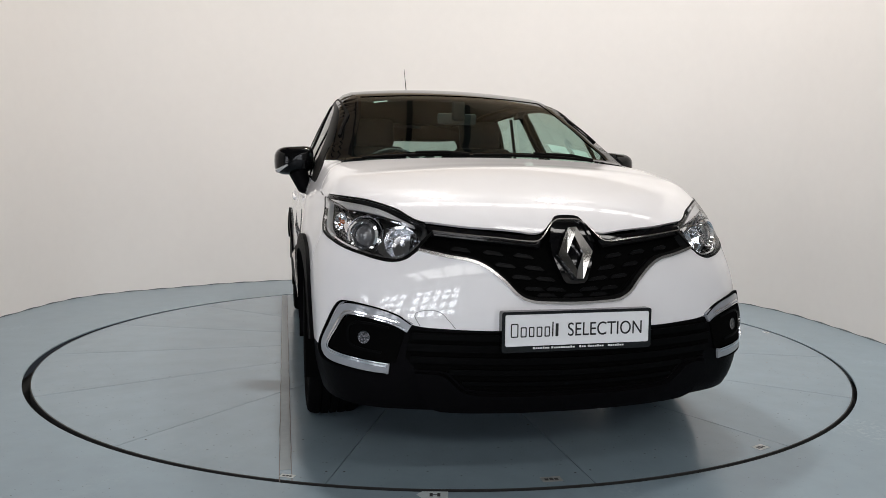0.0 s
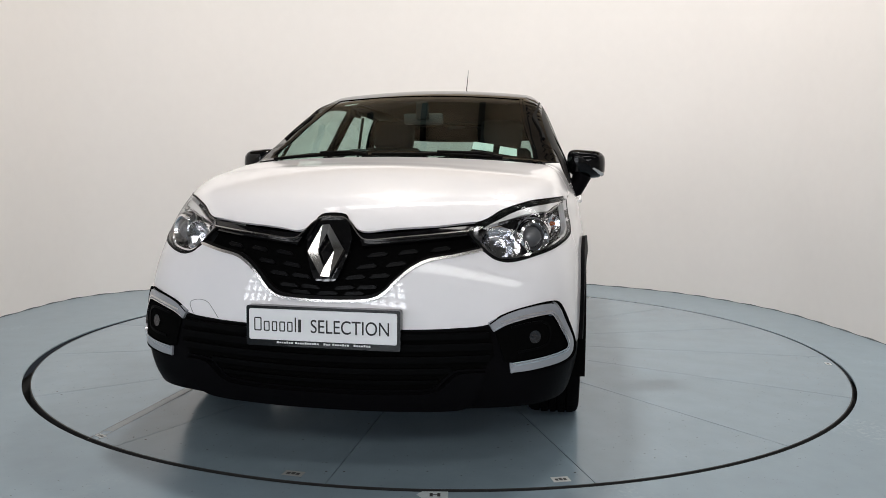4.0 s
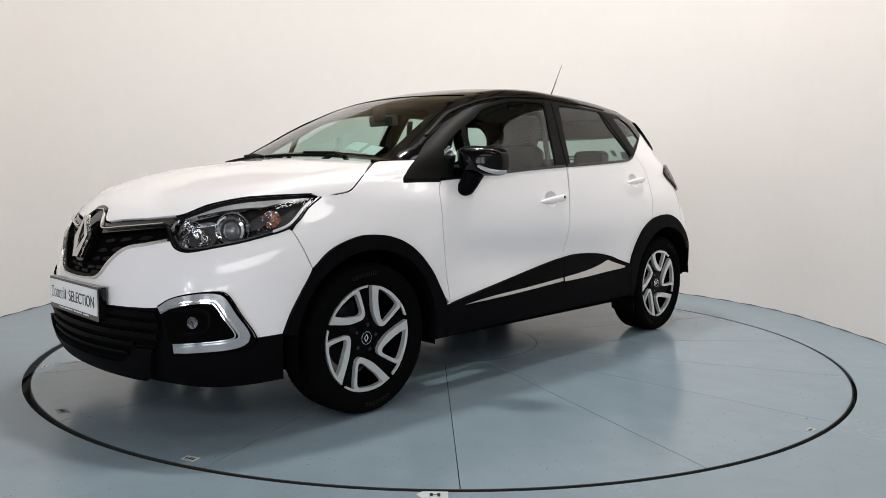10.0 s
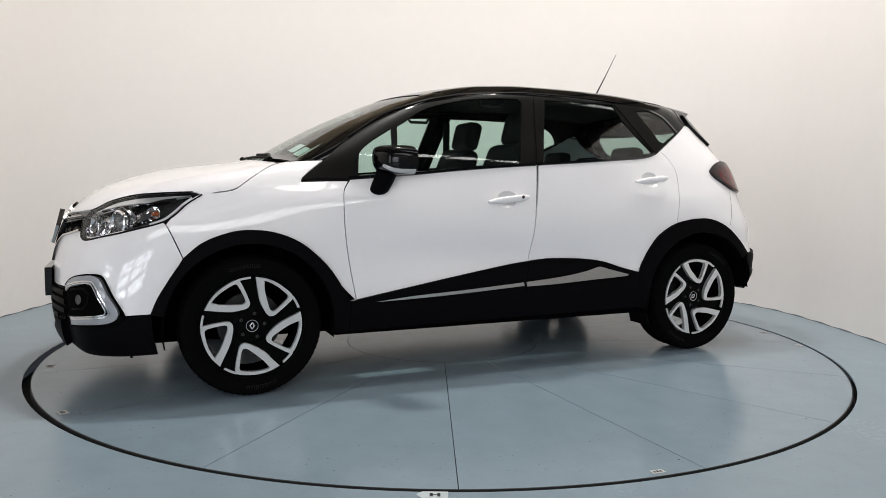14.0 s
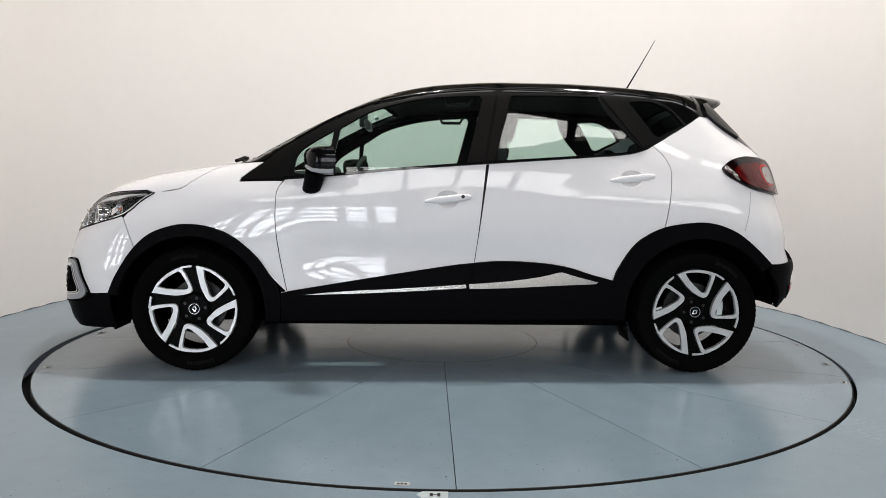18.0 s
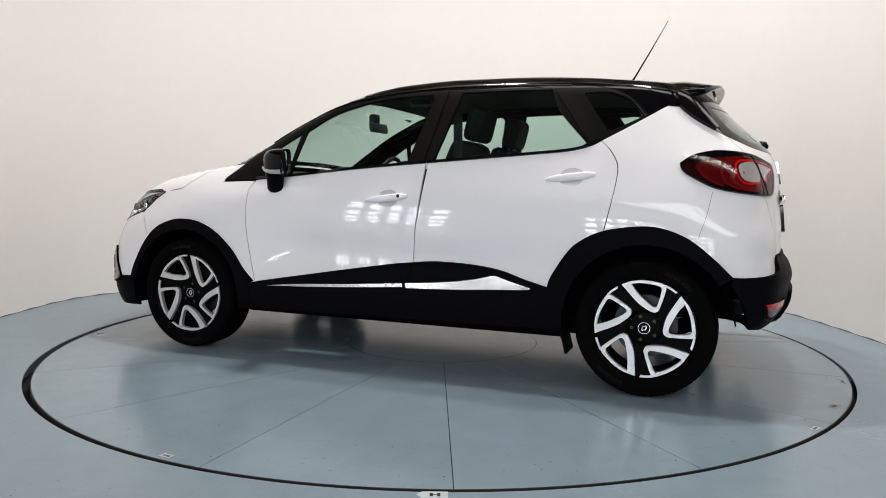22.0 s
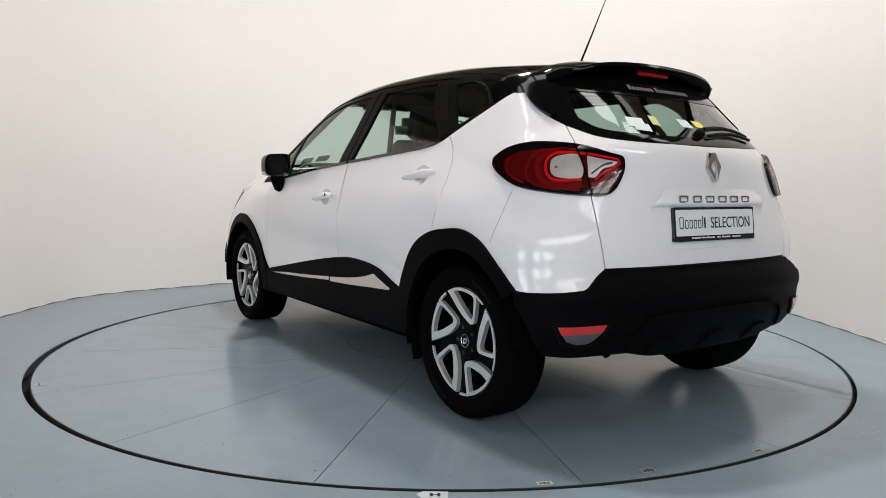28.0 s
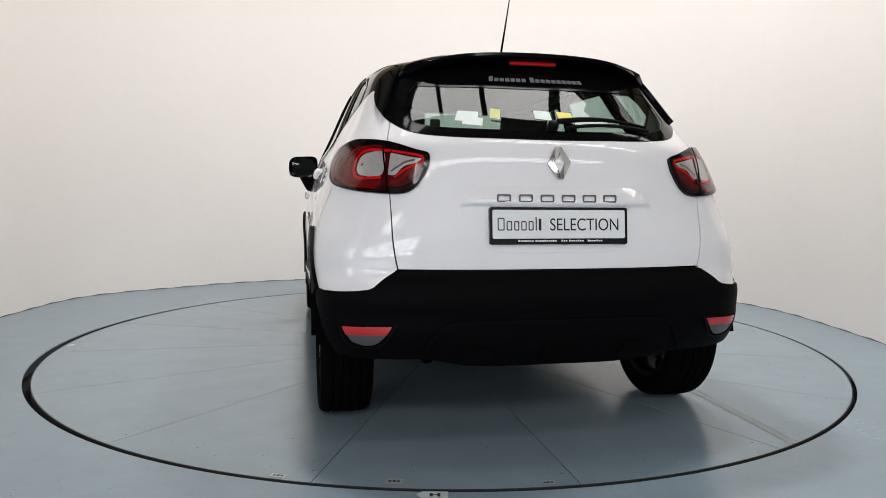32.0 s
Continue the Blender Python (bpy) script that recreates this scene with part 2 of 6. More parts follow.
def disc(bm, r0, r1, z, n=160, a0=0.0, a1=2 * math.pi):
    ring = []
    for i in range(n + 1):
        a = a0 + (a1 - a0) * i / n
        ring.append([bm.verts.new((r * math.cos(a), r * math.sin(a), z)) for r in ((r0, r1) if r0 else (r1,))])
    if r0:
        for a, b in zip(ring, ring[1:]):
            bm.faces.new((a[0], a[1], b[1], b[0]))
    else:
        bm.faces.new([q[0] for q in ring[:-1]])


R_TABLE, R_INNER, GAP = 2.262, 0.590, 0.018


def place_floor():
    bm = bmesh.new()
    n = 192
    rings = []
    for i in range(n):
        a = 2 * math.pi * i / n
        c, s = math.cos(a), math.sin(a)
        # the hole for the turntable is a little wider on one side
        r = R_TABLE + GAP + 0.026 * max(0.0, math.cos(a - math.pi * 1.02)) ** 4
        k = min(9.0 / max(abs(c), 1e-6), 12.0 / max(abs(s), 1e-6))
        rings.append([bm.verts.new(q) for q in ((r * c, r * s, -0.006), (r * c, r * s, 0.0), (3.4 * c, 3.4 * s, 0.0), (k * c, k * s, 0.0))])
    for a, b in zip(rings, rings[1:] + rings[:1]):
        for i in range(3):
            bm.faces.new((a[i], a[i + 1], b[i + 1], b[i]))
    floor = tagged(part("floor", bm, M_FLOOR), "blue-grey painted concrete floor with a round hole", "floor", kind="structure")
    bm = bmesh.new()
    disc(bm, 0, R_TABLE + 0.1, -0.10)
    tagged(part("turntable_pit", bm, M_PIT), "dark pit floor under the turntable", "pit", kind="structure")
    return floor


def slab(bm, x0, x1, y0, y1, z0, z1):
    vs = [bm.verts.new((x, y, zz)) for zz in (z0, z1) for x, y in ((x0, y0), (x1, y0), (x1, y1), (x0, y1))]
    for f in ((3, 2, 1, 0), (4, 5, 6, 7), (0, 1, 5, 4), (1, 2, 6, 5), (2, 3, 7, 6), (3, 0, 4, 7)):
        bm.faces.new([vs[i] for i in f])


def hall():
    z = CEIL
    bm = bmesh.new()
    m_board = material("ceiling_beige", (0.60, 0.48, 0.34), 0.8, vary=0.1, grain=0.05)
    m_sheet = material("roof_sheet_dark", (0.13, 0.115, 0.10), 0.8, vary=0.1, grain=0.05)
    # dark roof sheets with four slots, three towards the turntable, one for the added fill, beige boards behind them
    for q in ((-9, 9, -12, -11.1), (-9, 9, -8.3, -3.9), (-9, -3.4, -11.1, -8.3), (7.8, 9, -11.1, -8.3), (-9, -2, -3.4, 0.30), (6, 9, -3.4, 0.30), (-9, -2.5, 0.30, 0.64), (4.3, 9, 0.30, 0.64), (-9, 0.5, -3.9, -3.4), (6.3, 9, -3.9, -3.4)):
        slab(bm, *q, z, z + 0.2)
    for q in (((-2, -3.4), (6, -3.4), (6, -.26), (-2, -1.54)), ((-2, -1.04), (6, .24), (6, .30), (-2, .30))):
        low, high = ([bm.verts.new((x, y, zz)) for x, y in q] for zz in (z, z + 0.2))
        bm.faces.new(low[::-1])
        bm.faces.new(high)
        for i in range(4):
            bm.faces.new((low[i], low[(i + 1) % 4], high[(i + 1) % 4], high[i]))
    tagged(part("ceiling", bm, m_sheet, smooth=0), "dark sheet hall roof with long roof lights and an added fill slot", "ceiling", kind="structure")
    bm = bmesh.new()
    slab(bm, -9, 9, 0.64, 4.2, z, z + 0.2)
    tagged(part("ceiling", bm, m_board, smooth=0), "dull beige boarded hall ceiling", "ceiling", kind="structure")
    m_beam = material("beam_dark", (0.02, 0.02, 0.02), 0.6, vary=0.1, grain=0.1)
    for x in (-5.85, -4.77, -3.69, -2.61, -1.53, -0.45, 0.63, 1.71, 2.79, 3.87, 4.95, 6.03):
        bm = bmesh.new()
        slab(bm, x - .05, x + .05, -11.9, 4.1, z - .02, z - .004)
        slab(bm, x - .012, x + .012, -11.9, 4.1, z - .12, z - .02)
        slab(bm, x - .05, x + .05, -11.9, 4.1, z - .14, z - .12)
        tagged(part("roof_beam", bm, m_beam, smooth=0), "dark steel roof beam under the ceiling", "beam", "roof beams")
    # unseen outer walls; their pale grey is set to bounce fill at the car
    m_wall = material("hall_wall", (0.46, 0.45, 0.44), 0.8, vary=0.08, grain=0.03)
    bm = bmesh.new()
    slab(bm, 9, 9.15, -12, 4.2, 0, z)
    # unseen wall, coloured like the ceiling so the windscreen mirrors brown
    back = bmesh.new()
    slab(back, -9, 9, 4.2, 4.35, 0, z)
    tagged(part("wall_back", back, m_board, smooth=0), "unseen hall wall in ceiling beige, toned for the windscreen's reflection", "wall", kind="structure")
    # openings for the glazed doors: two behind the camera, one at its left
    holes = [(-6.6, -3.7), (-3.3, -0.4)]
    z0, z1 = 0.5, 3.6
    xs = [-9, -6.6, -3.7, -3.3, -0.4, 9]
    for x0, x1 in zip(xs, xs[1:]):
        for q0, q1 in ((0, z0), (z0, z1), (z1, z)):
            if not (q0 == z0 and any(abs(x0 - h[0]) < .01 for h in holes)):
                slab(bm, x0, x1, -12.15, -12, q0, q1)
    for y0, y1 in ((-12, -10.4), (-10.4, -7.5), (-7.5, 4.2)):
        for q0, q1 in ((0, z0), (z0, z1), (z1, z)):
            if not (q0 == z0 and y0 == -10.4):
                slab(bm, -9.15, -9, y0, y1, q0, q1)
    tagged(part("wall_hall", bm, m_wall, smooth=0), "plain grey outer hall walls, unseen, pale to bounce fill light", "wall", kind="structure")
    m_day = bpy.data.materials.new("daylight_outside")
    m_day.use_nodes = True
    bs = m_day.node_tree.nodes["Principled BSDF"]
    bs.inputs["Base Color"].default_value = (0.7, 0.8, 0.9, 1)
    bs.inputs["Emission Color"].default_value = (0.91, 0.94, 1.0, 1)
    bs.inputs["Emission Strength"].default_value = 12.0
    spots = [pose(-5.15, -12, 0), pose(-1.85, -12, 0), pose(-9, -8.95, 0, 0, 0, -90)]
    for i, m in enumerate(spots):
        w = tagged(new("window_%d" % (i + 1)), "dark-framed glazed hall door with many panes", "window", kind="structure")
        w.matrix_basis = m
        nx, nz = 5, 4
        for k in range(nx + 1):
            x = -1.45 + 2.9 * k / nx
            bm = bmesh.new()
            slab(bm, x - .09, x + .09, -.07, .0, z0, z1)
            part("window_bar", bm, m_beam, w, smooth=0)
        for k in range(nz + 1):
            zz = z0 + (z1 - z0) * k / nz
            bm = bmesh.new()
            slab(bm, -1.45, 1.45, -.06, -.01, zz - .13, zz + .13)
            part("window_bar", bm, m_beam, w, smooth=0)
        bm = bmesh.new()
        bm.faces.new([bm.verts.new(q) for q in ((-1.45, -.11, z0), (-1.45, -.11, z1), (1.45, -.11, z1), (1.45, -.11, z0))])
        part("daylight", bm, m_day, w, smooth=0)
    # flood lamps over the turntable
    m_lampcase = material("lamp_case", (0.05, 0.05, 0.05), 0.4)
    for x, y, _ in FLOODS:
        bm = bmesh.new()
        slab(bm, x - .14, x + .14, y - .14, y + .14, 4.975, 5.06)
        slab(bm, x - .012, x + .012, y - .012, y + .012, 5.06, z)
        tagged(part("flood_lamp", bm, m_lampcase, smooth=0), "black square flood lamp hanging from the ceiling", "lamp", "flood lamps")


def turntable():
    root = tagged(new("turntable"), "round blue-grey steel turntable flush with the floor", "turntable")
    # sixteen deck plates with fine joints
    n = 14
    g = 0.0016
    bm = bmesh.new()
    prof = ((R_INNER + 0.0035, -0.03), (R_INNER + 0.0035, -0.0012), (R_INNER + 0.0055, 0.0), (1.4, 0.0), (R_TABLE - 0.002, 0.0), (R_TABLE, -0.002), (R_TABLE, -0.008))
    rows = []
    for i in range(n + 1):
        row = []
        for r, zz in prof:
            d = g / r
            a = d + (math.pi / 8 - 2 * d) * i / n
            row.append(bm.verts.new((r * math.cos(a), r * math.sin(a), zz)))
        rows.append(row)
    for a, b in zip(rows, rows[1:]):
        for i in range(len(prof) - 1):
            bm.faces.new((a[i], a[i + 1], b[i + 1], b[i]))
    for row in (rows[0], rows[-1]):
        low = [bm.verts.new(v.co + Vector((0, 0, -.03))) for v in row[1:6]]
        for i in range(4):
            bm.faces.new((row[i + 1], row[i + 2], low[i + 1], low[i]))
    bmesh.ops.recalc_face_normals(bm, faces=bm.faces)
    first = part("deck_plate", bm, M_TABLE, root)
    for k in range(1, 16):
        ob = new("deck_plate", first.data)
        ob.parent = root
        ob.matrix_basis = pose(0, 0, 0, 0, 0, 22.5 * k)
    bm = bmesh.new()
    disc(bm, 0, R_INNER, 0.0)
    disc(bm, R_INNER - .0001, R_INNER, -0.0001)
    part("centre_plate", bm, M_TABLE, root)
    bm = bmesh.new()
    disc(bm, 0, R_TABLE - .05, -0.035)
    part("table_frame", bm, M_PIT, root)
    # black band round the deck's edge, painting in the shade of the gap
    bm = bmesh.new()
    ring = [[bm.verts.new((r * math.cos(a), r * math.sin(a), zz)) for r, zz in ((R_TABLE - .004, .0006), (R_TABLE + .001, .0006), (R_TABLE + .001, -.05))] for a in np.linspace(0, 2 * math.pi, 193)[:-1]]
    for a, b in zip(ring, ring[1:] + ring[:1]):
        for i in range(2):
            bm.faces.new((a[i], a[i + 1], b[i + 1], b[i]))
    part("rim_band", bm, M_PIT, root, "black band that paints the gap's shade on the deck's edge")
    # screws beside the joints and round the centre
    bm = bmesh.new()
    lathe_points = [(0, .0006), (.0032, .0005), (.004, 0)]
    ring = [[bm.verts.new((r * math.cos(a), r * math.sin(a), zz + .0002)) for r, zz in lathe_points[1:]] for a in np.linspace(0, 2 * math.pi, 11)[:-1]]
    bm.faces.new([q[0] for q in ring])
    for a, b in zip(ring, ring[1:] + ring[:1]):
        bm.faces.new((a[0], a[1], b[1], b[0]))
    screw = part("screw", bm, M_PIT, root)
    rnd = random.Random(4)
    at = []
    for k in range(16):
        for r, off in ((.63, .022), (.70, -.022), (1.12, .02), (1.66, -.02), (2.15, .03), (2.16, -.03)):
            if rnd.random() < .45:
                at.append((r, radians(22.5 * k) + off / r))
    at += [(.565, radians(45 * k + 8)) for k in range(8)]
    for i, (r, a) in enumerate(at):
        ob = screw if i == 0 else new("screw", screw.data)
        ob.parent = root
        ob.location = (r * math.cos(a), r * math.sin(a), 0)
    # old tape along one side, worn
    bm = bmesh.new()
    prev = None
    for k in range(41):
        x = -2.04 + 4.085 * k / 40
        y = -.972 - .0085 * x + .002 * math.sin(k * 1.7)
        if math.hypot(x, y) > R_TABLE + .004:
            prev = None
            continue
        now = (bm.verts.new((x, y - .020 - .001 * math.sin(k * 2.3), .0007)), bm.verts.new((x, y + .020 + .001 * math.sin(k * 3.1), .0007)))
        if prev:
            bm.faces.new((prev[0], now[0], now[1], prev[1]))
        prev = now
    part("tape_strip", bm, M_TAPE, root, "worn grey tape strip", smooth=0)
    for side in (-.020, .020):
        bm = bmesh.new()
        last = None
        for k in range(41):
            x = -2.03 + 4.07 * k / 40
            y = -.972 - .0085 * x + side + .0012 * math.sin(k * 2.1)
            w = .0010 + .0008 * math.sin(k * 1.3) ** 2
            now = (bm.verts.new((x, y - w, .0011)), bm.verts.new((x, y + w, .0011)))
            if last:
                bm.faces.new((last[0], now[0], now[1], last[1]))
            last = now
        part("tape_edge", bm, M_TAPEEDGE, root, smooth=0)
    # paper marks at the rim, with plain bars for the unreadable marks
    for a, r, w, h, mt in ((154.3, 2.243, .055, .026, M_LABEL), (164.35, 2.226, .058, .040, M_LABELGREY), (177.4, 2.240, .05, .03, M_LABELGREY), (356.6, 2.222, .070, .040, M_LABELGREY), (19.9, 2.228, .060, .040, M_LABEL), (333.8, 2.238, .05, .025, M_LABEL), (85.5, 2.238, .05, .028, M_LABEL)):
        m = pose(0, 0, 0, 0, 0, a) @ Matrix.Translation((r - h / 2, 0, .0006)) @ pose(0, 0, 0, 0, 0, 90)
        bm = bmesh.new()
        slab(bm, -w / 2, w / 2, -h / 2, h / 2, 0, .0006)
        bm.transform(m)
        lab = part("paper_label", bm, mt, root, smooth=0)
        bm = bmesh.new()
        for k, (q0, q1) in enumerate(((-.34, -.16), (-.10, .08), (.14, .32))):
            slab(bm, w * q0, w * q1, -h * .22, h * (.16 + .08 * (k % 2)), .0006, .0009)
        bm.transform(m)
        part("label_mark", bm, M_INKMARK, lab, smooth=0)
    return root


def floor_label():
    bm = bmesh.new()
    for q in ((-.058, -.024), (-.040, -.048), (.042, -.048), (.042, .0), (-.040, .0)):
        bm.verts.new((q[0] - .018, q[1] - 2.278, .0012))
    bm.faces.new(bm.verts)
    lab = tagged(part("floor_label", bm, M_LABELWHITE, smooth=0), "small white arrow-shaped paper label on the floor", "label")
    bm = bmesh.new()
    slab(bm, -.034, -.024, -2.315, -2.290, .0013, .0016)
    slab(bm, -.010, .000, -2.315, -2.290, .0013, .0016)
    slab(bm, -.034, .000, -2.305, -2.300, .0013, .0016)
    part("label_mark", bm, M_INKMARK, lab, smooth=0)


M_TAPE = material("worn_tape", (0.200, 0.232, 0.250), 0.30, vary=0.10, grain=0.10, size=25)
M_TAPEEDGE = material("tape_dirt", (0.085, 0.070, 0.065), 0.6, vary=0.4, grain=0.4, size=25)
M_LABEL = material("label_paper", (0.40, 0.42, 0.42), 0.5, vary=0.1, grain=0.1)
M_LABELGREY = material("label_grey", (0.22, 0.23, 0.23), 0.5, vary=0.1, grain=0.1)
M_LABELWHITE = material("label_white", (0.45, 0.50, 0.52), 0.5, vary=0.1, grain=0.1)
M_INKMARK = material("marker_ink", (0.01, 0.01, 0.012), 0.6)
floor_label()
place_wall()
place_floor()
hall()
table = turntable()
# ---- the car's outer skin, as one smooth function of place ----
def curve1(xs, ys):
    """A smooth curve through the points (xs, ys)."""
    xs, ys = np.array(xs, float), np.array(ys, float)
    d = np.diff(ys) / np.diff(xs)
    m = np.concatenate([[d[0]], (d[1:] + d[:-1]) / 2, [d[-1]]])
    m[1:-1] = np.where(d[1:] * d[:-1] <= 0, 0.0, m[1:-1])

    def at(x):
        x = np.clip(x, xs[0], xs[-1])
        i = np.clip(np.searchsorted(xs, x) - 1, 0, len(xs) - 2)
        h = xs[i + 1] - xs[i]
        s = (x - xs[i]) / h
        return ((1 + 2 * s) * (1 - s) ** 2 * ys[i] + s * (1 - s) ** 2 * h * m[i]
                + s * s * (3 - 2 * s) * ys[i + 1] + s * s * (s - 1) * h * m[i + 1])
    return at


def smax(a, b, k):
    return np.maximum(a, b) + np.maximum(k - np.abs(a - b), 0) ** 2 / (4 * k)


# half widths: rows of height, columns of length
W_Z = [0.18, 0.34, 0.55, 0.75, 0.90, 1.00, 1.10, 1.25, 1.40, 1.50, 1.60]
W_X = [-2.0, -1.5, -1.0, -0.2, 0.6, 1.1, 1.6, 2.0]
W_T = np.array([[.74, .80, .82, .82, .82, .82, .80, .75], [.81, .855, .850, .85, .85, .852, .84, .80],
                [.82, .868, .858, .852, .852, .860, .845, .79], [.80, .866, .866, .858, .858, .862, .825, .76],
                [.765, .836, .850, .842, .842, .836, .775, .71], [.745, .803, .818, .823, .814, .787, .742, .66],
                [.705, .758, .787, .797, .787, .742, .69, .60], [.63, .675, .725, .730, .712, .642, .56, .48],
                [.545, .592, .65, .664, .638, .567, .48, .40], [.49, .535, .595, .612, .58, .51, .42, .35],
                [.43, .475, .535, .555, .525, .45, .37, .30]])
W_ROWS = [curve1(W_X, row) for row in W_T]
TOP = curve1([-2.1, -1.75, -1.6, -1.35, -1.08, -0.88, -0.56, -0.3, -0.04, 0.12, 0.29, 0.45, 0.62, 0.79, 0.95, 1.02, 1.13, 1.2, 1.26, 1.45, 1.62, 1.78, 1.96, 2.06, 2.15],
             [1.41, 1.463, 1.485, 1.515, 1.541, 1.554, 1.562, 1.562, 1.550, 1.534, 1.502, 1.456, 1.387, 1.309, 1.224, 1.184, 1.118, 1.100, 1.090, 1.064, 1.040, 0.998, 0.922, 0.862, 0.78])
CROWN = curve1([-2.0, -1.4, -0.3, 0.3, 0.8, 1.15, 1.5, 1.8, 2.1], [0.16, 0.14, 0.10, 0.10, 0.10, 0.06, 0.10, 0.15, 0.16])
SWEEP = curve1([-2.0, 0.0, 0.4, 1.0, 1.3, 1.7, 2.1], [0.0, 0.0, 0.14, 0.20, 0.12, 0.05, 0.0])
NOSE = curve1([0.15, 0.22, 0.3, 0.40, 0.48, 0.56, 0.66, 0.75, 0.83, 0.90, 1.0], [2.02, 2.10, 2.135, 2.148, 2.15, 2.148, 2.135, 2.107, 2.07, 2.022, 1.94])
NOSE_BEND = curve1([0.2, 0.6, 0.8, 1.0], [0.28, 0.36, 0.47, 0.54])
TAIL = curve1([0.2, 0.3, 0.38, 0.46, 0.54, 0.60, 0.66, 0.76, 0.88, 1.0, 1.08, 1.14, 1.2, 1.28, 1.42, 1.6],
              [1.74, 1.85, 1.915, 1.945, 1.945, 1.925, 1.905, 1.905, 1.895, 1.885, 1.872, 1.845, 1.79, 1.705, 1.56, 1.38])
TAIL_BEND = curve1([0.3, 0.7, 0.85, 1.0, 1.1, 1.2, 1.4], [0.26, 0.23, 0.33, 0.47, 0.58, 0.70, 0.70])


def width(x, z):
    z = np.clip(z, W_Z[0], W_Z[-1])
    i = np.clip(np.searchsorted(W_Z, z) - 1, 0, len(W_Z) - 2)
    rows = np.stack([r(x) for r in W_ROWS])
    zs = np.array(W_Z)
    d = np.diff(rows, axis=0) / np.diff(zs)[:, None]
    m = np.concatenate([d[:1], (d[1:] + d[:-1]) / 2, d[-1:]])
    n = np.arange(len(z))
    h = zs[i + 1] - zs[i]
    s = (z - zs[i]) / h
    w = ((1 + 2 * s) * (1 - s) ** 2 * rows[i, n] + s * (1 - s) ** 2 * h * m[i, n]
         + s * s * (3 - 2 * s) * rows[i + 1, n] + s * s * (s - 1) * h * m[i + 1, n])
    # hollow in the lower doors, swollen wheel arches
    w = w - 0.023 * np.exp(-((z - 0.60 - 0.05 * x) / 0.10) ** 2) * np.exp(-(np.abs(x - 0.02) / 0.72) ** 6)
    w = w + 0.012 * np.exp(-(np.hypot(x - 1.30, z - 0.35) / 0.50) ** 4) + 0.010 * np.exp(-(np.hypot(x + 1.31, z - 0.35) / 0.52) ** 4)
    return w


def skin(p):
    """Below zero inside the car, about the distance to its skin outside."""
    x, y, z = p[:, 0], np.abs(p[:, 1]), p[:, 2]
    y = np.sqrt(y * y + 1e-6)
    side = y - width(x, z)
    top = (z - (TOP(x + SWEEP(x) * y * y) - CROWN(x) * y * y)) * 0.85
    nose = x - (NOSE(z) - NOSE_BEND(z) * np.power(y, 2.1))
    tail = -x - (TAIL(z) - TAIL_BEND(z) * y ** 3)
    ends = np.maximum(nose, tail)
    return smax(smax(side, ends, 0.16), top, 0.07)


def skin_normal(p, e=0.004):
    g = np.stack([skin(p + v) - skin(p - v) for v in np.eye(3) * e], 1)
    return g / np.maximum(np.linalg.norm(g, axis=1, keepdims=True), 1e-9)


NOSE_AXIS, TAIL_AXIS = 1.1, -1.0


def shoot(chart, uv):
    """Rays for points of a chart: side (x, z), top (x, y), nose and tail (arc, z)."""
    uv = np.asarray(uv, float)
    u, v = uv[:, 0], uv[:, 1]
    o = np.zeros_like(u)
    if chart == "side":
        return np.stack([u, o + 1.4, v], 1), np.stack([o, o - 1, o], 1)
    if chart == "top":
        return np.stack([u, v, o + 1.9], 1), np.stack([o, o, o - 1], 1)
    c, s = np.cos(u), np.sin(u)
    if chart == "nose":
        d = np.stack([c, s, o], 1)
        return np.stack([o + NOSE_AXIS, o, v], 1) + 1.4 * d, -d
    d = np.stack([-c, s, o], 1)
    return np.stack([o + TAIL_AXIS, o, v], 1) + 1.4 * d, -d


def meet(p, d, reach=1.6):
    """Where the rays meet the skin: steps of about the distance that is left."""
    t = np.zeros(len(p))
    for k in range(34):
        t = np.clip(t + (0.72 if k < 26 else 0.9) * skin(p + d * t[:, None]), 0, reach)
    return p + d * t[:, None]


def on_skin(chart, uv, proud=0.0):
    q = meet(*shoot(chart, uv))
    n = skin_normal(q)
    return q + n * proud, n
# ---- the car ----
car = tagged(new("car"), "white small crossover car with black roof and black lower cladding", "car")


def skin_place(chart, proud=0.0):
    return lambda v: on_skin(chart, v, proud)


def to_chart(P, chart):
    x, y, z = P[:, 0], P[:, 1], P[:, 2]
    if chart == "side":
        return np.stack([x, z], 1)
    if chart == "top":
        return np.stack([x, y], 1)
    if chart == "nose":
        return np.stack([np.arctan2(y, x - NOSE_AXIS), z], 1)
    return np.stack([np.arctan2(y, TAIL_AXIS - x), z], 1)


def cast(pts, chart, to):
    """Points of one chart in another."""
    if chart == to:
        return [tuple(q) for q in pts]
    return [tuple(q) for q in to_chart(on_skin(chart, np.array(pts))[0], to)]


def sheet(name, chart, outline, mat, parent=None, proud=0.0, cell=0.03, label="", thick=0.012, both=False, gap=0.0, holes=(), step=0.02, corner=38):
    lp = smooth_line(outline, step, True, corner)
    if gap:
        lp = shrink(lp, gap)
    hs = [smooth_line(h, step, True, corner) for h in holes]
    return shell(name, skin_place(chart, proud), [lp, *hs], cell, mat, parent or car, label, thick, both)


def mirrored(half):
    """A closed outline from its left half, which runs from the middle to the middle."""
    return list(half) + [(u, -v) for u, v in reversed(half) if abs(v) > 1e-6]


def mirrored_u(half):
    return list(half) + [(-u, v) for u, v in reversed(half) if abs(u) > 1e-6]


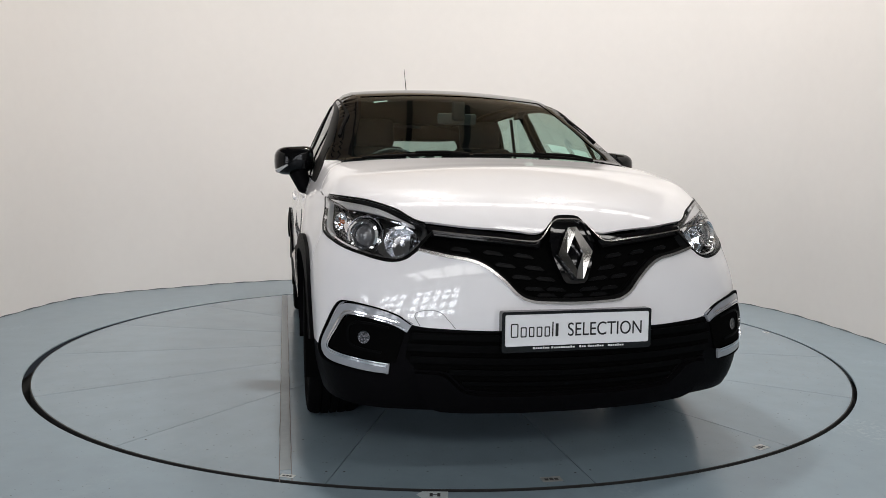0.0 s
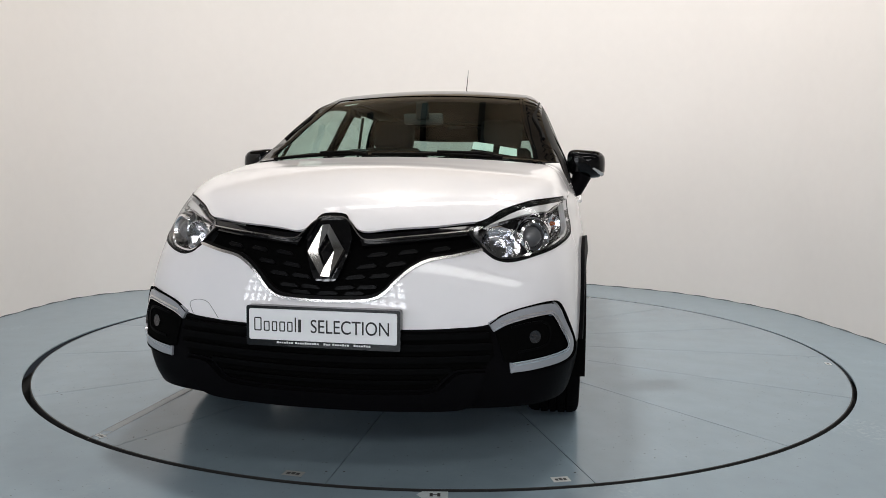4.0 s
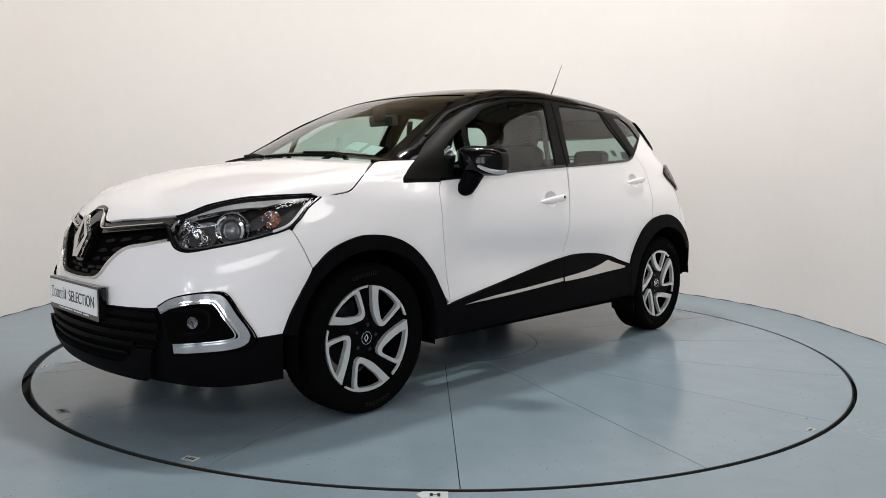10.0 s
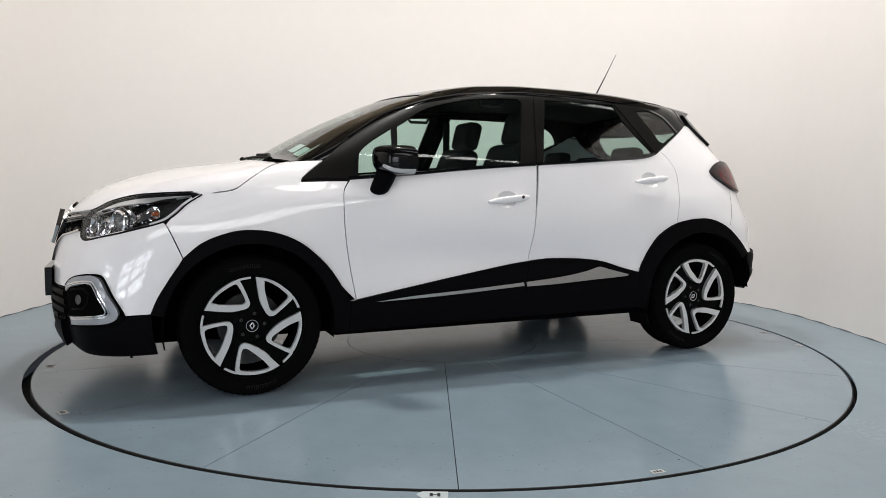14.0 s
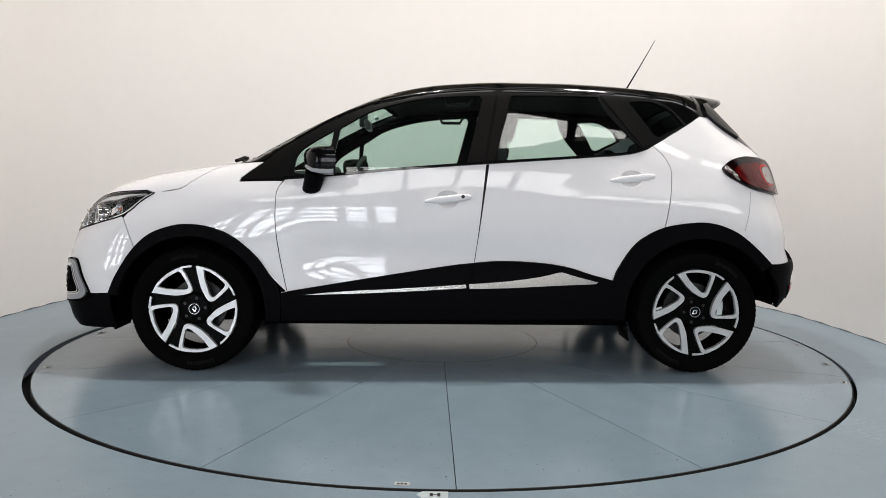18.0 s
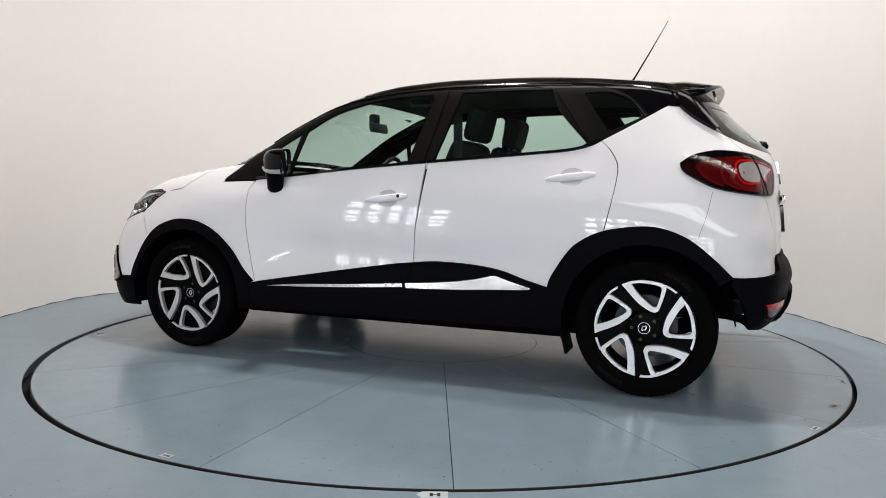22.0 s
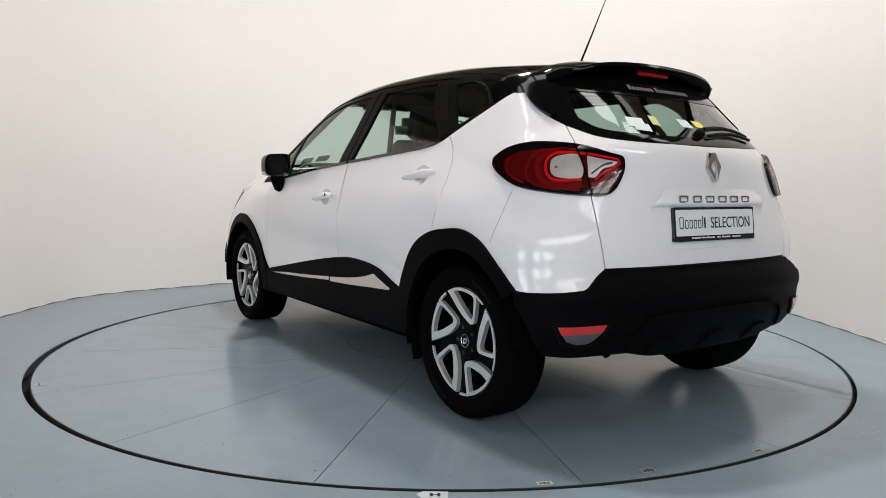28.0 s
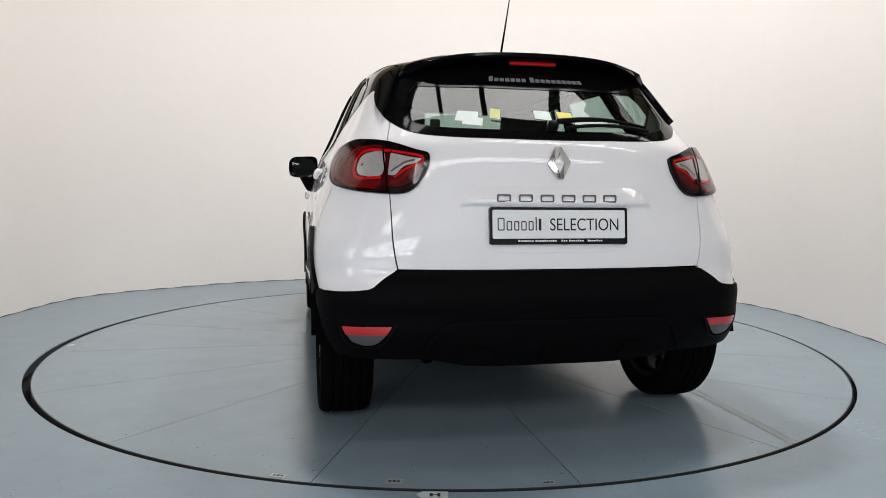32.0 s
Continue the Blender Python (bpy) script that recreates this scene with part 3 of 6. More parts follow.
def cup(cx, cz):
    return [(cx + .060, cz - .004), (cx + .045, cz + .030), (cx, cz + .044), (cx - .045, cz + .034), (cx - .060, cz + .006), (cx - .040, cz - .036), (cx, cz - .046), (cx + .045, cz - .034)]


def cup_hole(cx, cz):
    return [shrink(smooth_line(cup(cx, cz), .01, True, 60), .0015)]


HANDLES = ((.112, .888, -.122, .914), (-.836, 1.002, -1.068, 1.027))
# lines that panels share
HOOD_FRONT = [(0.0, .858), (.033, .857), (.058, .848), (.082, .825), (.106, .811), (.149, .810), (.358, .828), (.526, .843)]
LAMP_TOP = [(.510, .838), (.554, .850), (.631, .882), (.767, .911), (.870, .920), (.979, .926), (1.054, .929), (1.099, .917)]
LAMP_LOW = [(1.099, .917), (1.036, .873), (1.000, .830), (.956, .797), (.844, .763), (.78, .746), (.70, .729), (.65, .718), (.604, .711), (.575, .713), (.540, .728), (.500, .780), (.478, .808), (.510, .838)]
GRILLE_LOW = [(.512, .751), (.415, .732), (.332, .718), (.281, .694), (.230, .653), (.191, .612), (.153, .592), (.099, .586), (0.0, .583)]
DRL_OUT = [(.512, .504), (.556, .533), (.636, .557), (.731, .568), (.757, .556), (.800, .482), (.838, .414), (.842, .390), (.815, .368), (.585, .345), (.560, .350)]
DRL_IN = [(.551, .383), (.619, .390), (.678, .402), (.698, .419), (.700, .498), (.687, .528), (.626, .531), (.561, .519)]
BELT = [(1.062, .976), (.890, .985), (.831, .992), (.540, 1.017), (.250, 1.046), (-.040, 1.070), (-.215, 1.083), (-.506, 1.104), (-.770, 1.124), (-.948, 1.141), (-1.039, 1.166), (-1.076, 1.187)]
RAIL = [(.946, 1.081), (.851, 1.158), (.709, 1.247), (.562, 1.325), (.412, 1.383), (.262, 1.417), (.082, 1.449), (-.189, 1.468), (-.490, 1.467), (-.794, 1.461), (-.916, 1.457)]
DOOR_FRONT = [(.839, .985), (.865, .941), (.872, .870), (.870, .755), (.852, .610), (.813, .412)]
DOOR_MID = [(-.203, 1.080), (-.162, .707), (-.145, .571)]
DOOR_REAR = [(-1.076, 1.187), (-1.126, 1.138), (-1.159, 1.079), (-1.164, 1.035), (-1.149, .919), (-1.115, .755)]
TRIM_TOP = [(.842, .415), (.535, .467), (.245, .515), (-.046, .560), (-.145, .572), (-.280, .582), (-.484, .574), (-.629, .553), (-.744, .518), (-.859, .488)]
ARCH_F = [(.851, .414), (.893, .495), (.964, .596), (1.078, .696), (1.192, .746), (1.307, .760), (1.393, .750), (1.509, .706), (1.600, .622), (1.687, .487), (1.725, .402)]
ARCH_R = [(-.859, .488), (-.911, .601), (-.994, .703), (-1.107, .764), (-1.250, .789), (-1.365, .787), (-1.482, .745), (-1.587, .666), (-1.677, .579)]
FENDER_SEAM = [(1.590, .640), (1.629, .732), (1.656, .789)]
QUARTER_TOP = [(-1.076, 1.187), (-1.284, 1.307), (-1.380, 1.364)]
SCREEN_SIDE = [(1.085, .672), (1.04, .662), (.942, .636), (.689, .577), (.450, .545), (.320, .535)]
SCREEN_TOP = [(.320, .535), (.352, .40), (.384, .20), (.395, 0.0)]
ROOF_SIDE = [(.320, .535), (.22, .562), (.08, .585), (-.2, .600), (-.6, .590), (-1.0, .560), (-1.25, .530), (-1.42, .505)]
GATE_TOP = [(.748, 1.206), (.612, 1.162), (.443, 1.145), (.210, 1.140), (0.0, 1.138)]
GATE_SIDE = [(.748, 1.206), (.705, 1.118), (.652, .931), (.600, .665)]
FIN = [(.969, 1.352), (.935, 1.313), (.878, 1.273), (.819, 1.239), (.748, 1.206)]
BUMPER_TOP = [(.600, .661), (.633, .636), (.653, .611), (.678, .590), (.858, .577)]


def body():
    # bonnet
    front = cast(HOOD_FRONT, "nose", "top") + cast(LAMP_TOP[1:], "nose", "top")
    side = cast([(1.43, .930), (1.36, .945), (1.312, .977), (1.23, 1.031), (1.16, 1.064)], "side", "top")
    half = front + side + [(1.155, .690), (1.19, .45), (1.225, .2), (1.232, 0.0)]
    sheet("bonnet", "top", mirrored(half), M_WHITE, gap=0.0004, cell=0.03)
    # wings
    wing = [(1.515, .917), (1.43, .927), (1.36, .942), (1.312, .975), (1.23, 1.029), (1.16, 1.062), (1.10, 1.075), (.946, 1.083), (1.055, .998), (1.062, .980), (.89, .985)]
    wing += DOOR_FRONT + ARCH_F[1:8] + FENDER_SEAM + [(1.60, .850)]
    sheet("front_wing", "side", wing, M_WHITE, gap=0.0022, both=True)
    # doors
    sheet("front_door", "side", [(.831, .992)] + BELT[3:7] + DOOR_MID + TRIM_TOP[:4][::-1] + DOOR_FRONT[::-1][:-1], M_WHITE, gap=0.0022, both=True, holes=cup_hole(-.005, .901))
    sheet("rear_door", "side", BELT[6:] + DOOR_REAR[1:] + ARCH_R[:3][::-1] + TRIM_TOP[4:-1][::-1] + DOOR_MID[::-1][:-1], M_WHITE, gap=0.0022, both=True, holes=cup_hole(-.952, 1.0145))
    # rear quarters
    q = cast(DOOR_REAR[::-1] + QUARTER_TOP[1:], "side", "tail") + FIN + [(.705, 1.118), (.652, .931), (.600, .664)] + BUMPER_TOP[1:] + cast(ARCH_R[3:][::-1], "side", "tail")
    sheet("rear_quarter", "tail", q, M_WHITE, gap=0.0022, both=True)
    # tailgate
    gate = mirrored_u([(0.0, .664), (.206, .664)] + GATE_SIDE[::-1] + GATE_TOP[1:])
    sheet("tailgate", "tail", gate, M_WHITE, gap=0.0022)
    # front bumper
    bump = GRILLE_LOW[::-1] + LAMP_LOW[3:-3][::-1] + cast(FENDER_SEAM[::-1] + ARCH_F[8:], "side", "nose") + [(.843, .398)] + DRL_OUT[:7][::-1] + [(.407, .493), (.259, .488), (0.0, .488)]
    sheet("front_bumper", "nose", mirrored_u(bump), M_WHITE, gap=0.0022)
    low = [(0.0, .486), (.259, .486), (.407, .491), (.515, .500), (.60, .47), (.80, .42), (.845, .393)] + cast(ARCH_F[10:], "side", "nose") + cast([(1.70, .22)], "side", "nose") + [(.8, .215), (.4, .205), (0.0, .205)]
    sheet("lower_bumper", "nose", mirrored_u(low), M_PLASTIC)
    # rear bumper
    rb = [(0.0, .662), (.600, .659)] + BUMPER_TOP[1:] + cast([(-1.677, .577)], "side", "tail") + [(.907, .540), (.880, .495), (.855, .440), (.832, .380), (.812, .348), (.70, .337), (.54, .338), (.3, .335), (0.0, .335)]

    def ledge(v):
        # the top slopes out to a rounded ledge, the face below is drawn in
        P, N = on_skin("tail", v, 0.0)
        t = np.clip((.655 - v[:, 1]) / .055, 0, 1)
        d = np.clip((.585 - v[:, 1]) / .10, 0, 1)
        k = np.clip((.86 - np.abs(v[:, 0])) / .22, 0, 1)
        P = P + N * (0.010 + 0.012 * k * t * t * (3 - 2 * t) - 0.018 * k * d * d * (3 - 2 * d))[:, None]
        e = 0.004
        lift = [0.012 * (lambda q: q * q * (3 - 2 * q))(np.clip((.655 - z) / .055, 0, 1)) - 0.018 * (lambda q: q * q * (3 - 2 * q))(np.clip((.585 - z) / .10, 0, 1)) for z in (v[:, 1] + e, v[:, 1] - e)]
        N = N - np.outer(k * (lift[0] - lift[1]) / (2 * e), [0, 0, 1])
        return P, N / np.linalg.norm(N, axis=1, keepdims=True)
    shell("rear_bumper", ledge, [smooth_line(mirrored_u(rb), 0.02, True)], 0.02, M_PLASTIC, car, "black grained plastic rear bumper", 0.02)
    # glass and roof
    base = [(1.085, .672), (1.13, .45), (1.165, .2), (1.172, 0.0)]
    sheet("windscreen", "top", mirrored([(1.172, 0.0)] + base[::-1][1:] + SCREEN_SIDE[1:] + SCREEN_TOP[1:]), M_GLASS, proud=-0.003, thick=0.004)
    ring = mirrored([(1.172, 0.0)] + base[::-1][1:] + SCREEN_SIDE[1:] + SCREEN_TOP[1:])
    light = mirrored([(1.112, 0.0), (1.105, .2), (1.070, .45), (1.038, .634), (.94, .618), (.689, .561), (.455, .529), (.338, .519), (.366, .40), (.397, .20), (.408, 0.0)])
    sheet("windscreen_border", "top", ring, M_FRIT, proud=0.0006, thick=0.002, gap=0.002, holes=[light], label="black printed border of the windscreen")
    roof = mirrored([SCREEN_TOP[-1]] + SCREEN_TOP[::-1][1:] + ROOF_SIDE[1:] + [(-1.45, 0.0)])
    sheet("roof", "top", roof, M_BLACK, cell=0.04)
    rail = [(1.0, 1.085)] + RAIL + [(-1.1, 1.445), (-1.20, 1.395), (-1.284, 1.310), (-1.380, 1.366)] + cast(ROOF_SIDE[::-1] + SCREEN_SIDE[::-1][1:], "top", "side")
    sheet("roof_rail", "side", rail, M_BLACK, both=True, step=0.015)
    # window surround with panes
    PANES = {"quarter_light": [(.788, 1.006), (.769, 1.120), (.714, 1.175), (.592, 1.250), (.618, 1.046), (.636, 1.012)],
             "front_window": [(.555, 1.262), (.410, 1.350), (.261, 1.398), (.112, 1.428), (-.038, 1.442), (-.190, 1.447), (-.098, 1.078), (.250, 1.046), (.600, 1.015)],
             "rear_window": [(-.345, 1.450), (-.580, 1.453), (-.810, 1.450), (-.858, 1.345), (-1.008, 1.178), (-.963, 1.153), (-.624, 1.126), (-.246, 1.090)],
             "quarter_window": [(-.973, 1.426), (-1.097, 1.426), (-1.210, 1.366), (-1.255, 1.303), (-1.104, 1.229)]}
    sur = [(1.058, .984), (1.055, .998)] + RAIL + [(-1.1, 1.445), (-1.20, 1.395), (-1.284, 1.308)] + [(-1.078, 1.190)] + BELT[1:-1][::-1]
    sheet("window_surround", "side", sur, M_TRIM, both=True, holes=[shrink(smooth_line(p, 0.02, True), -0.001)[::2] for p in PANES.values()], step=0.015, corner=50)
    for name, p in PANES.items():
        sheet(name, "side", p, M_GLASS, both=True, proud=-0.004, thick=0.004)
    full = mirrored_u([(0.0, 1.140)] + GATE_TOP[::-1][1:] + FIN[::-1][1:] + [(.965, 1.40), (.62, 1.455), (0.0, 1.472)])
    clear = mirrored_u([(0.0, 1.172), (.44, 1.178), (.60, 1.195), (.69, 1.235), (.735, 1.32), (.725, 1.354), (.50, 1.350), (0.0, 1.348)])
    sheet("rear_window_frame", "tail", full, M_BLACK, holes=[clear], proud=0.001)
    sheet("rear_glass", "tail", clear, M_TINT, thick=0.004, proud=-0.001)
    # cladding
    for arch, c, r, foot in ((ARCH_F, (1.30, .325), .375, (.852, .268)), (ARCH_R, (-1.31, .33), .380, (-.868, .285))):
        arch = [foot] + list(arch)
        a0 = math.pi - math.asin((foot[1] - c[1]) / r) if c[0] > 0 else math.asin((foot[1] - c[1]) / r)
        a1 = math.atan2(arch[-1][1] - c[1], arch[-1][0] - c[0])
        inner = [(c[0] + r * math.cos(a), c[1] + r * math.sin(a)) for a in np.linspace(a1, a0, 18)]
        sheet("arch_cladding", "side", list(arch) + inner, M_PLASTIC, both=True, proud=0.014, thick=0.03, step=0.015)
    sill = TRIM_TOP + [(-.866, .42), (-.872, .29), (-.60, .285), (0.0, .280), (.6, .274), (.846, .268), (.846, .35)]
    sheet("sill_cladding", "side", sill, M_PLASTIC, both=True, proud=0.012, thick=0.03)


body()


# ---- the car's parts ----
def stroke(line, w, step=0.012):
    """The closed outline of a line of some width."""
    p = smooth_line(line, step, corner=100)
    t = np.gradient(p, axis=0)
    n = np.stack([-t[:, 1], t[:, 0]], 1) / np.maximum(np.linalg.norm(t, axis=1, keepdims=True), 1e-9)
    return np.concatenate([p + n * w / 2, (p - n * w / 2)[::-1]])


def strip(name, chart, line, w, mat, proud=0.004, parent=None, label="", both=False, thick=None, cell=0.02):
    lp = stroke(line, w)
    return shell(name, skin_place(chart, proud), [lp], cell, mat, parent or car, label, thick or abs(proud) + 0.004, both)


def rbox(bm, size, at, bevel=0.01, rot=(0, 0, 0), segments=2, taper=1.0):
    """A box with rounded edges; taper narrows its top."""
    r = bmesh.ops.create_cube(bm, size=1.0)
    vs = r["verts"]
    for v in vs:
        k = taper if v.co.z > 0 else 1.0
        v.co = Vector((v.co.x * size[0] * k, v.co.y * size[1] * k, v.co.z * size[2]))
    es = list({e for v in vs for e in v.link_edges})
    out = bmesh.ops.bevel(bm, geom=es, offset=bevel, segments=segments, affect="EDGES", profile=0.6)
    vs = list({v for f in out["faces"] for v in f.verts} | {v for v in vs if v.is_valid})
    grown = set(vs)
    for v in vs:
        for f in v.link_faces:
            grown |= set(f.verts)
    bmesh.ops.transform(bm, matrix=pose(*at, *rot), verts=list(grown))
    return bm


def block(name, size, at, mat, parent, bevel=0.01, rot=(0, 0, 0), label="", taper=1.0, segments=2):
    return part(name, rbox(bmesh.new(), size, at, bevel, rot, segments, taper), mat, parent, label, 40)


def lathe(bm, prof, n=64, m=None):
    """Turns a profile of (radius, y) round the y axis."""
    m = m or Matrix()
    rows = []
    for i in range(n):
        a = 2 * math.pi * i / n
        rows.append([bm.verts.new(m @ Vector((r * math.cos(a), y, r * math.sin(a)))) for r, y in prof])
    for a, b in zip(rows, rows[1:] + rows[:1]):
        for i in range(len(prof) - 1):
            if prof[i][0] < 1e-6 and prof[i + 1][0] < 1e-6:
                continue
            f = [a[i], a[i + 1], b[i + 1], b[i]]
            bm.faces.new(f)
    bmesh.ops.remove_doubles(bm, verts=bm.verts, dist=1e-6)
    bmesh.ops.recalc_face_normals(bm, faces=bm.faces)
    return bm


def tube(bm, line, r, n=8, r1=None):
    """A round rod along a line of points; it may thin out to r1."""
    pts = [Vector(p) for p in line]
    rows = []
    for i, p in enumerate(pts):
        d = (pts[min(i + 1, len(pts) - 1)] - pts[max(i - 1, 0)]).normalized()
        a = d.orthogonal().normalized() if i == 0 else (rows_a - d * rows_a.dot(d)).normalized()
        rows_a = a
        b = d.cross(a)
        k = r if r1 is None else r + (r1 - r) * i / (len(pts) - 1)
        rows.append([bm.verts.new(p + (a * math.cos(2 * math.pi * j / n) + b * math.sin(2 * math.pi * j / n)) * k) for j in range(n)])
    for u, v in zip(rows, rows[1:]):
        for j in range(n):
            bm.faces.new((u[j], u[(j + 1) % n], v[(j + 1) % n], v[j]))
    bm.faces.new(rows[0][::-1])
    bm.faces.new(rows[-1])
    return bm


def flat(name, loops, frame_m, mat, parent, thick=0.004, cell=0.05, label=""):
    """A flat plate: outlines in the plane of frame_m, which faces its z."""
    R = np.array(frame_m.to_3x3())
    T = np.array(frame_m.translation)

    def place(v):
        P = np.concatenate([v, np.zeros((len(v), 1))], 1) @ R.T + T
        return P, np.repeat(R[:, 2][None], len(v), 0)
    return shell(name, place, [np.array(lp, float) for lp in loops], cell, mat, parent, label, thick)[0]


def rect(x0, y0, x1, y1, r=0.0, n=5):
    if not r:
        return [(x0, y0), (x1, y0), (x1, y1), (x0, y1)]
    out = []
    for cx, cy, a in ((x1 - r, y0 + r, -90), (x1 - r, y1 - r, 0), (x0 + r, y1 - r, 90), (x0 + r, y0 + r, 180)):
        out += [(cx + r * math.cos(radians(a + 90 * k / n)), cy + r * math.sin(radians(a + 90 * k / n))) for k in range(n + 1)]
    return out


def lettering(name, body_text, size, frame_m, mat, parent, width=None, depth=0.0006):
    data = bpy.data.curves.new(name, "FONT")
    data.body, data.size, data.align_x, data.extrude = body_text, size, "LEFT", depth
    tmp = new(name, data)
    bpy.context.view_layer.update()
    me = bpy.data.meshes.new_from_object(tmp.evaluated_get(bpy.context.evaluated_depsgraph_get()))
    bpy.data.objects.remove(tmp)
    xs = [v.co.x for v in me.vertices]
    k = (width / (max(xs) - min(xs))) if width else 1.0
    me.transform(frame_m @ Matrix.Diagonal((k, 1, 1, 1)) @ Matrix.Translation((-min(xs), 0, 0)))
    return obj(name, me, mat, parent)


def bars(name, widths, heights, gap, frame_m, mat, parent, hollow=0.0, thick=0.0012):
    """Plain shapes in place of writing: one for each sign."""
    x = 0.0
    for w, h in zip(widths, heights):
        if w > 0:
            loops = [rect(x, 0, x + w, h, min(w, h) * 0.2, 3)]
            if hollow and w > 3 * hollow:
                loops.append(rect(x + hollow, hollow, x + w - hollow, h - hollow, min(w, h) * 0.08, 3))
            flat(name, loops, frame_m, mat, parent, thick)
        x += abs(w) + gap


FACE_FRONT = Matrix(((0, 0, 1, 0), (1, 0, 0, 0), (0, 1, 0, 0), (0, 0, 0, 1)))    # local x = car's left, y = up, z = forward
FACE_REAR = Matrix(((0, 0, -1, 0), (-1, 0, 0, 0), (0, 1, 0, 0), (0, 0, 0, 1)))  # local x = car's right, y = up, z = back


def diamond(name, w, h, m, mat, parent):
    """A raised twisted rhombus: four flat faces that rise towards two corners, round a narrow hole."""
    bm = bmesh.new()
    k = h / .172
    outer = [(-.16, .5, .008), (.06, .5, .016), (.5, .03, .009), (.16, -.5, .008), (-.06, -.5, .016), (-.5, -.03, .009)]
    inner = [(.0, .335, .012), (.225, .0, .006), (.0, -.335, .012), (-.225, .0, .006)]
    top = [bm.verts.new(m @ Vector((x * w, y * h, z * k))) for x, y, z in outer]
    foot = [bm.verts.new(m @ Vector((x * w * 1.03, y * h * 1.02, -.004))) for x, y, z in outer]
    hole = [bm.verts.new(m @ Vector((x * w, y * h, z * k))) for x, y, z in inner]
    deep = [bm.verts.new(m @ Vector((x * w, y * h, -.004))) for x, y, z in inner]
    for q in ((5, 0, 1, 'h0', 'h3'), (1, 2, 'h1', 'h0'), (2, 3, 4, 'h2', 'h1'), (4, 5, 'h3', 'h2')):
        bm.faces.new([hole[int(a[1])] if isinstance(a, str) else top[a] for a in q])
    for i in range(6):
        bm.faces.new((top[i], foot[i], foot[(i + 1) % 6], top[(i + 1) % 6]))
    for i in range(4):
        bm.faces.new((hole[i], hole[(i + 1) % 4], deep[(i + 1) % 4], deep[i]))
    bmesh.ops.triangulate(bm, faces=[f for f in bm.faces if len(f.verts) > 4])
    bmesh.ops.recalc_face_normals(bm, faces=bm.faces)
    return part(name, bm, mat, parent, smooth=12)


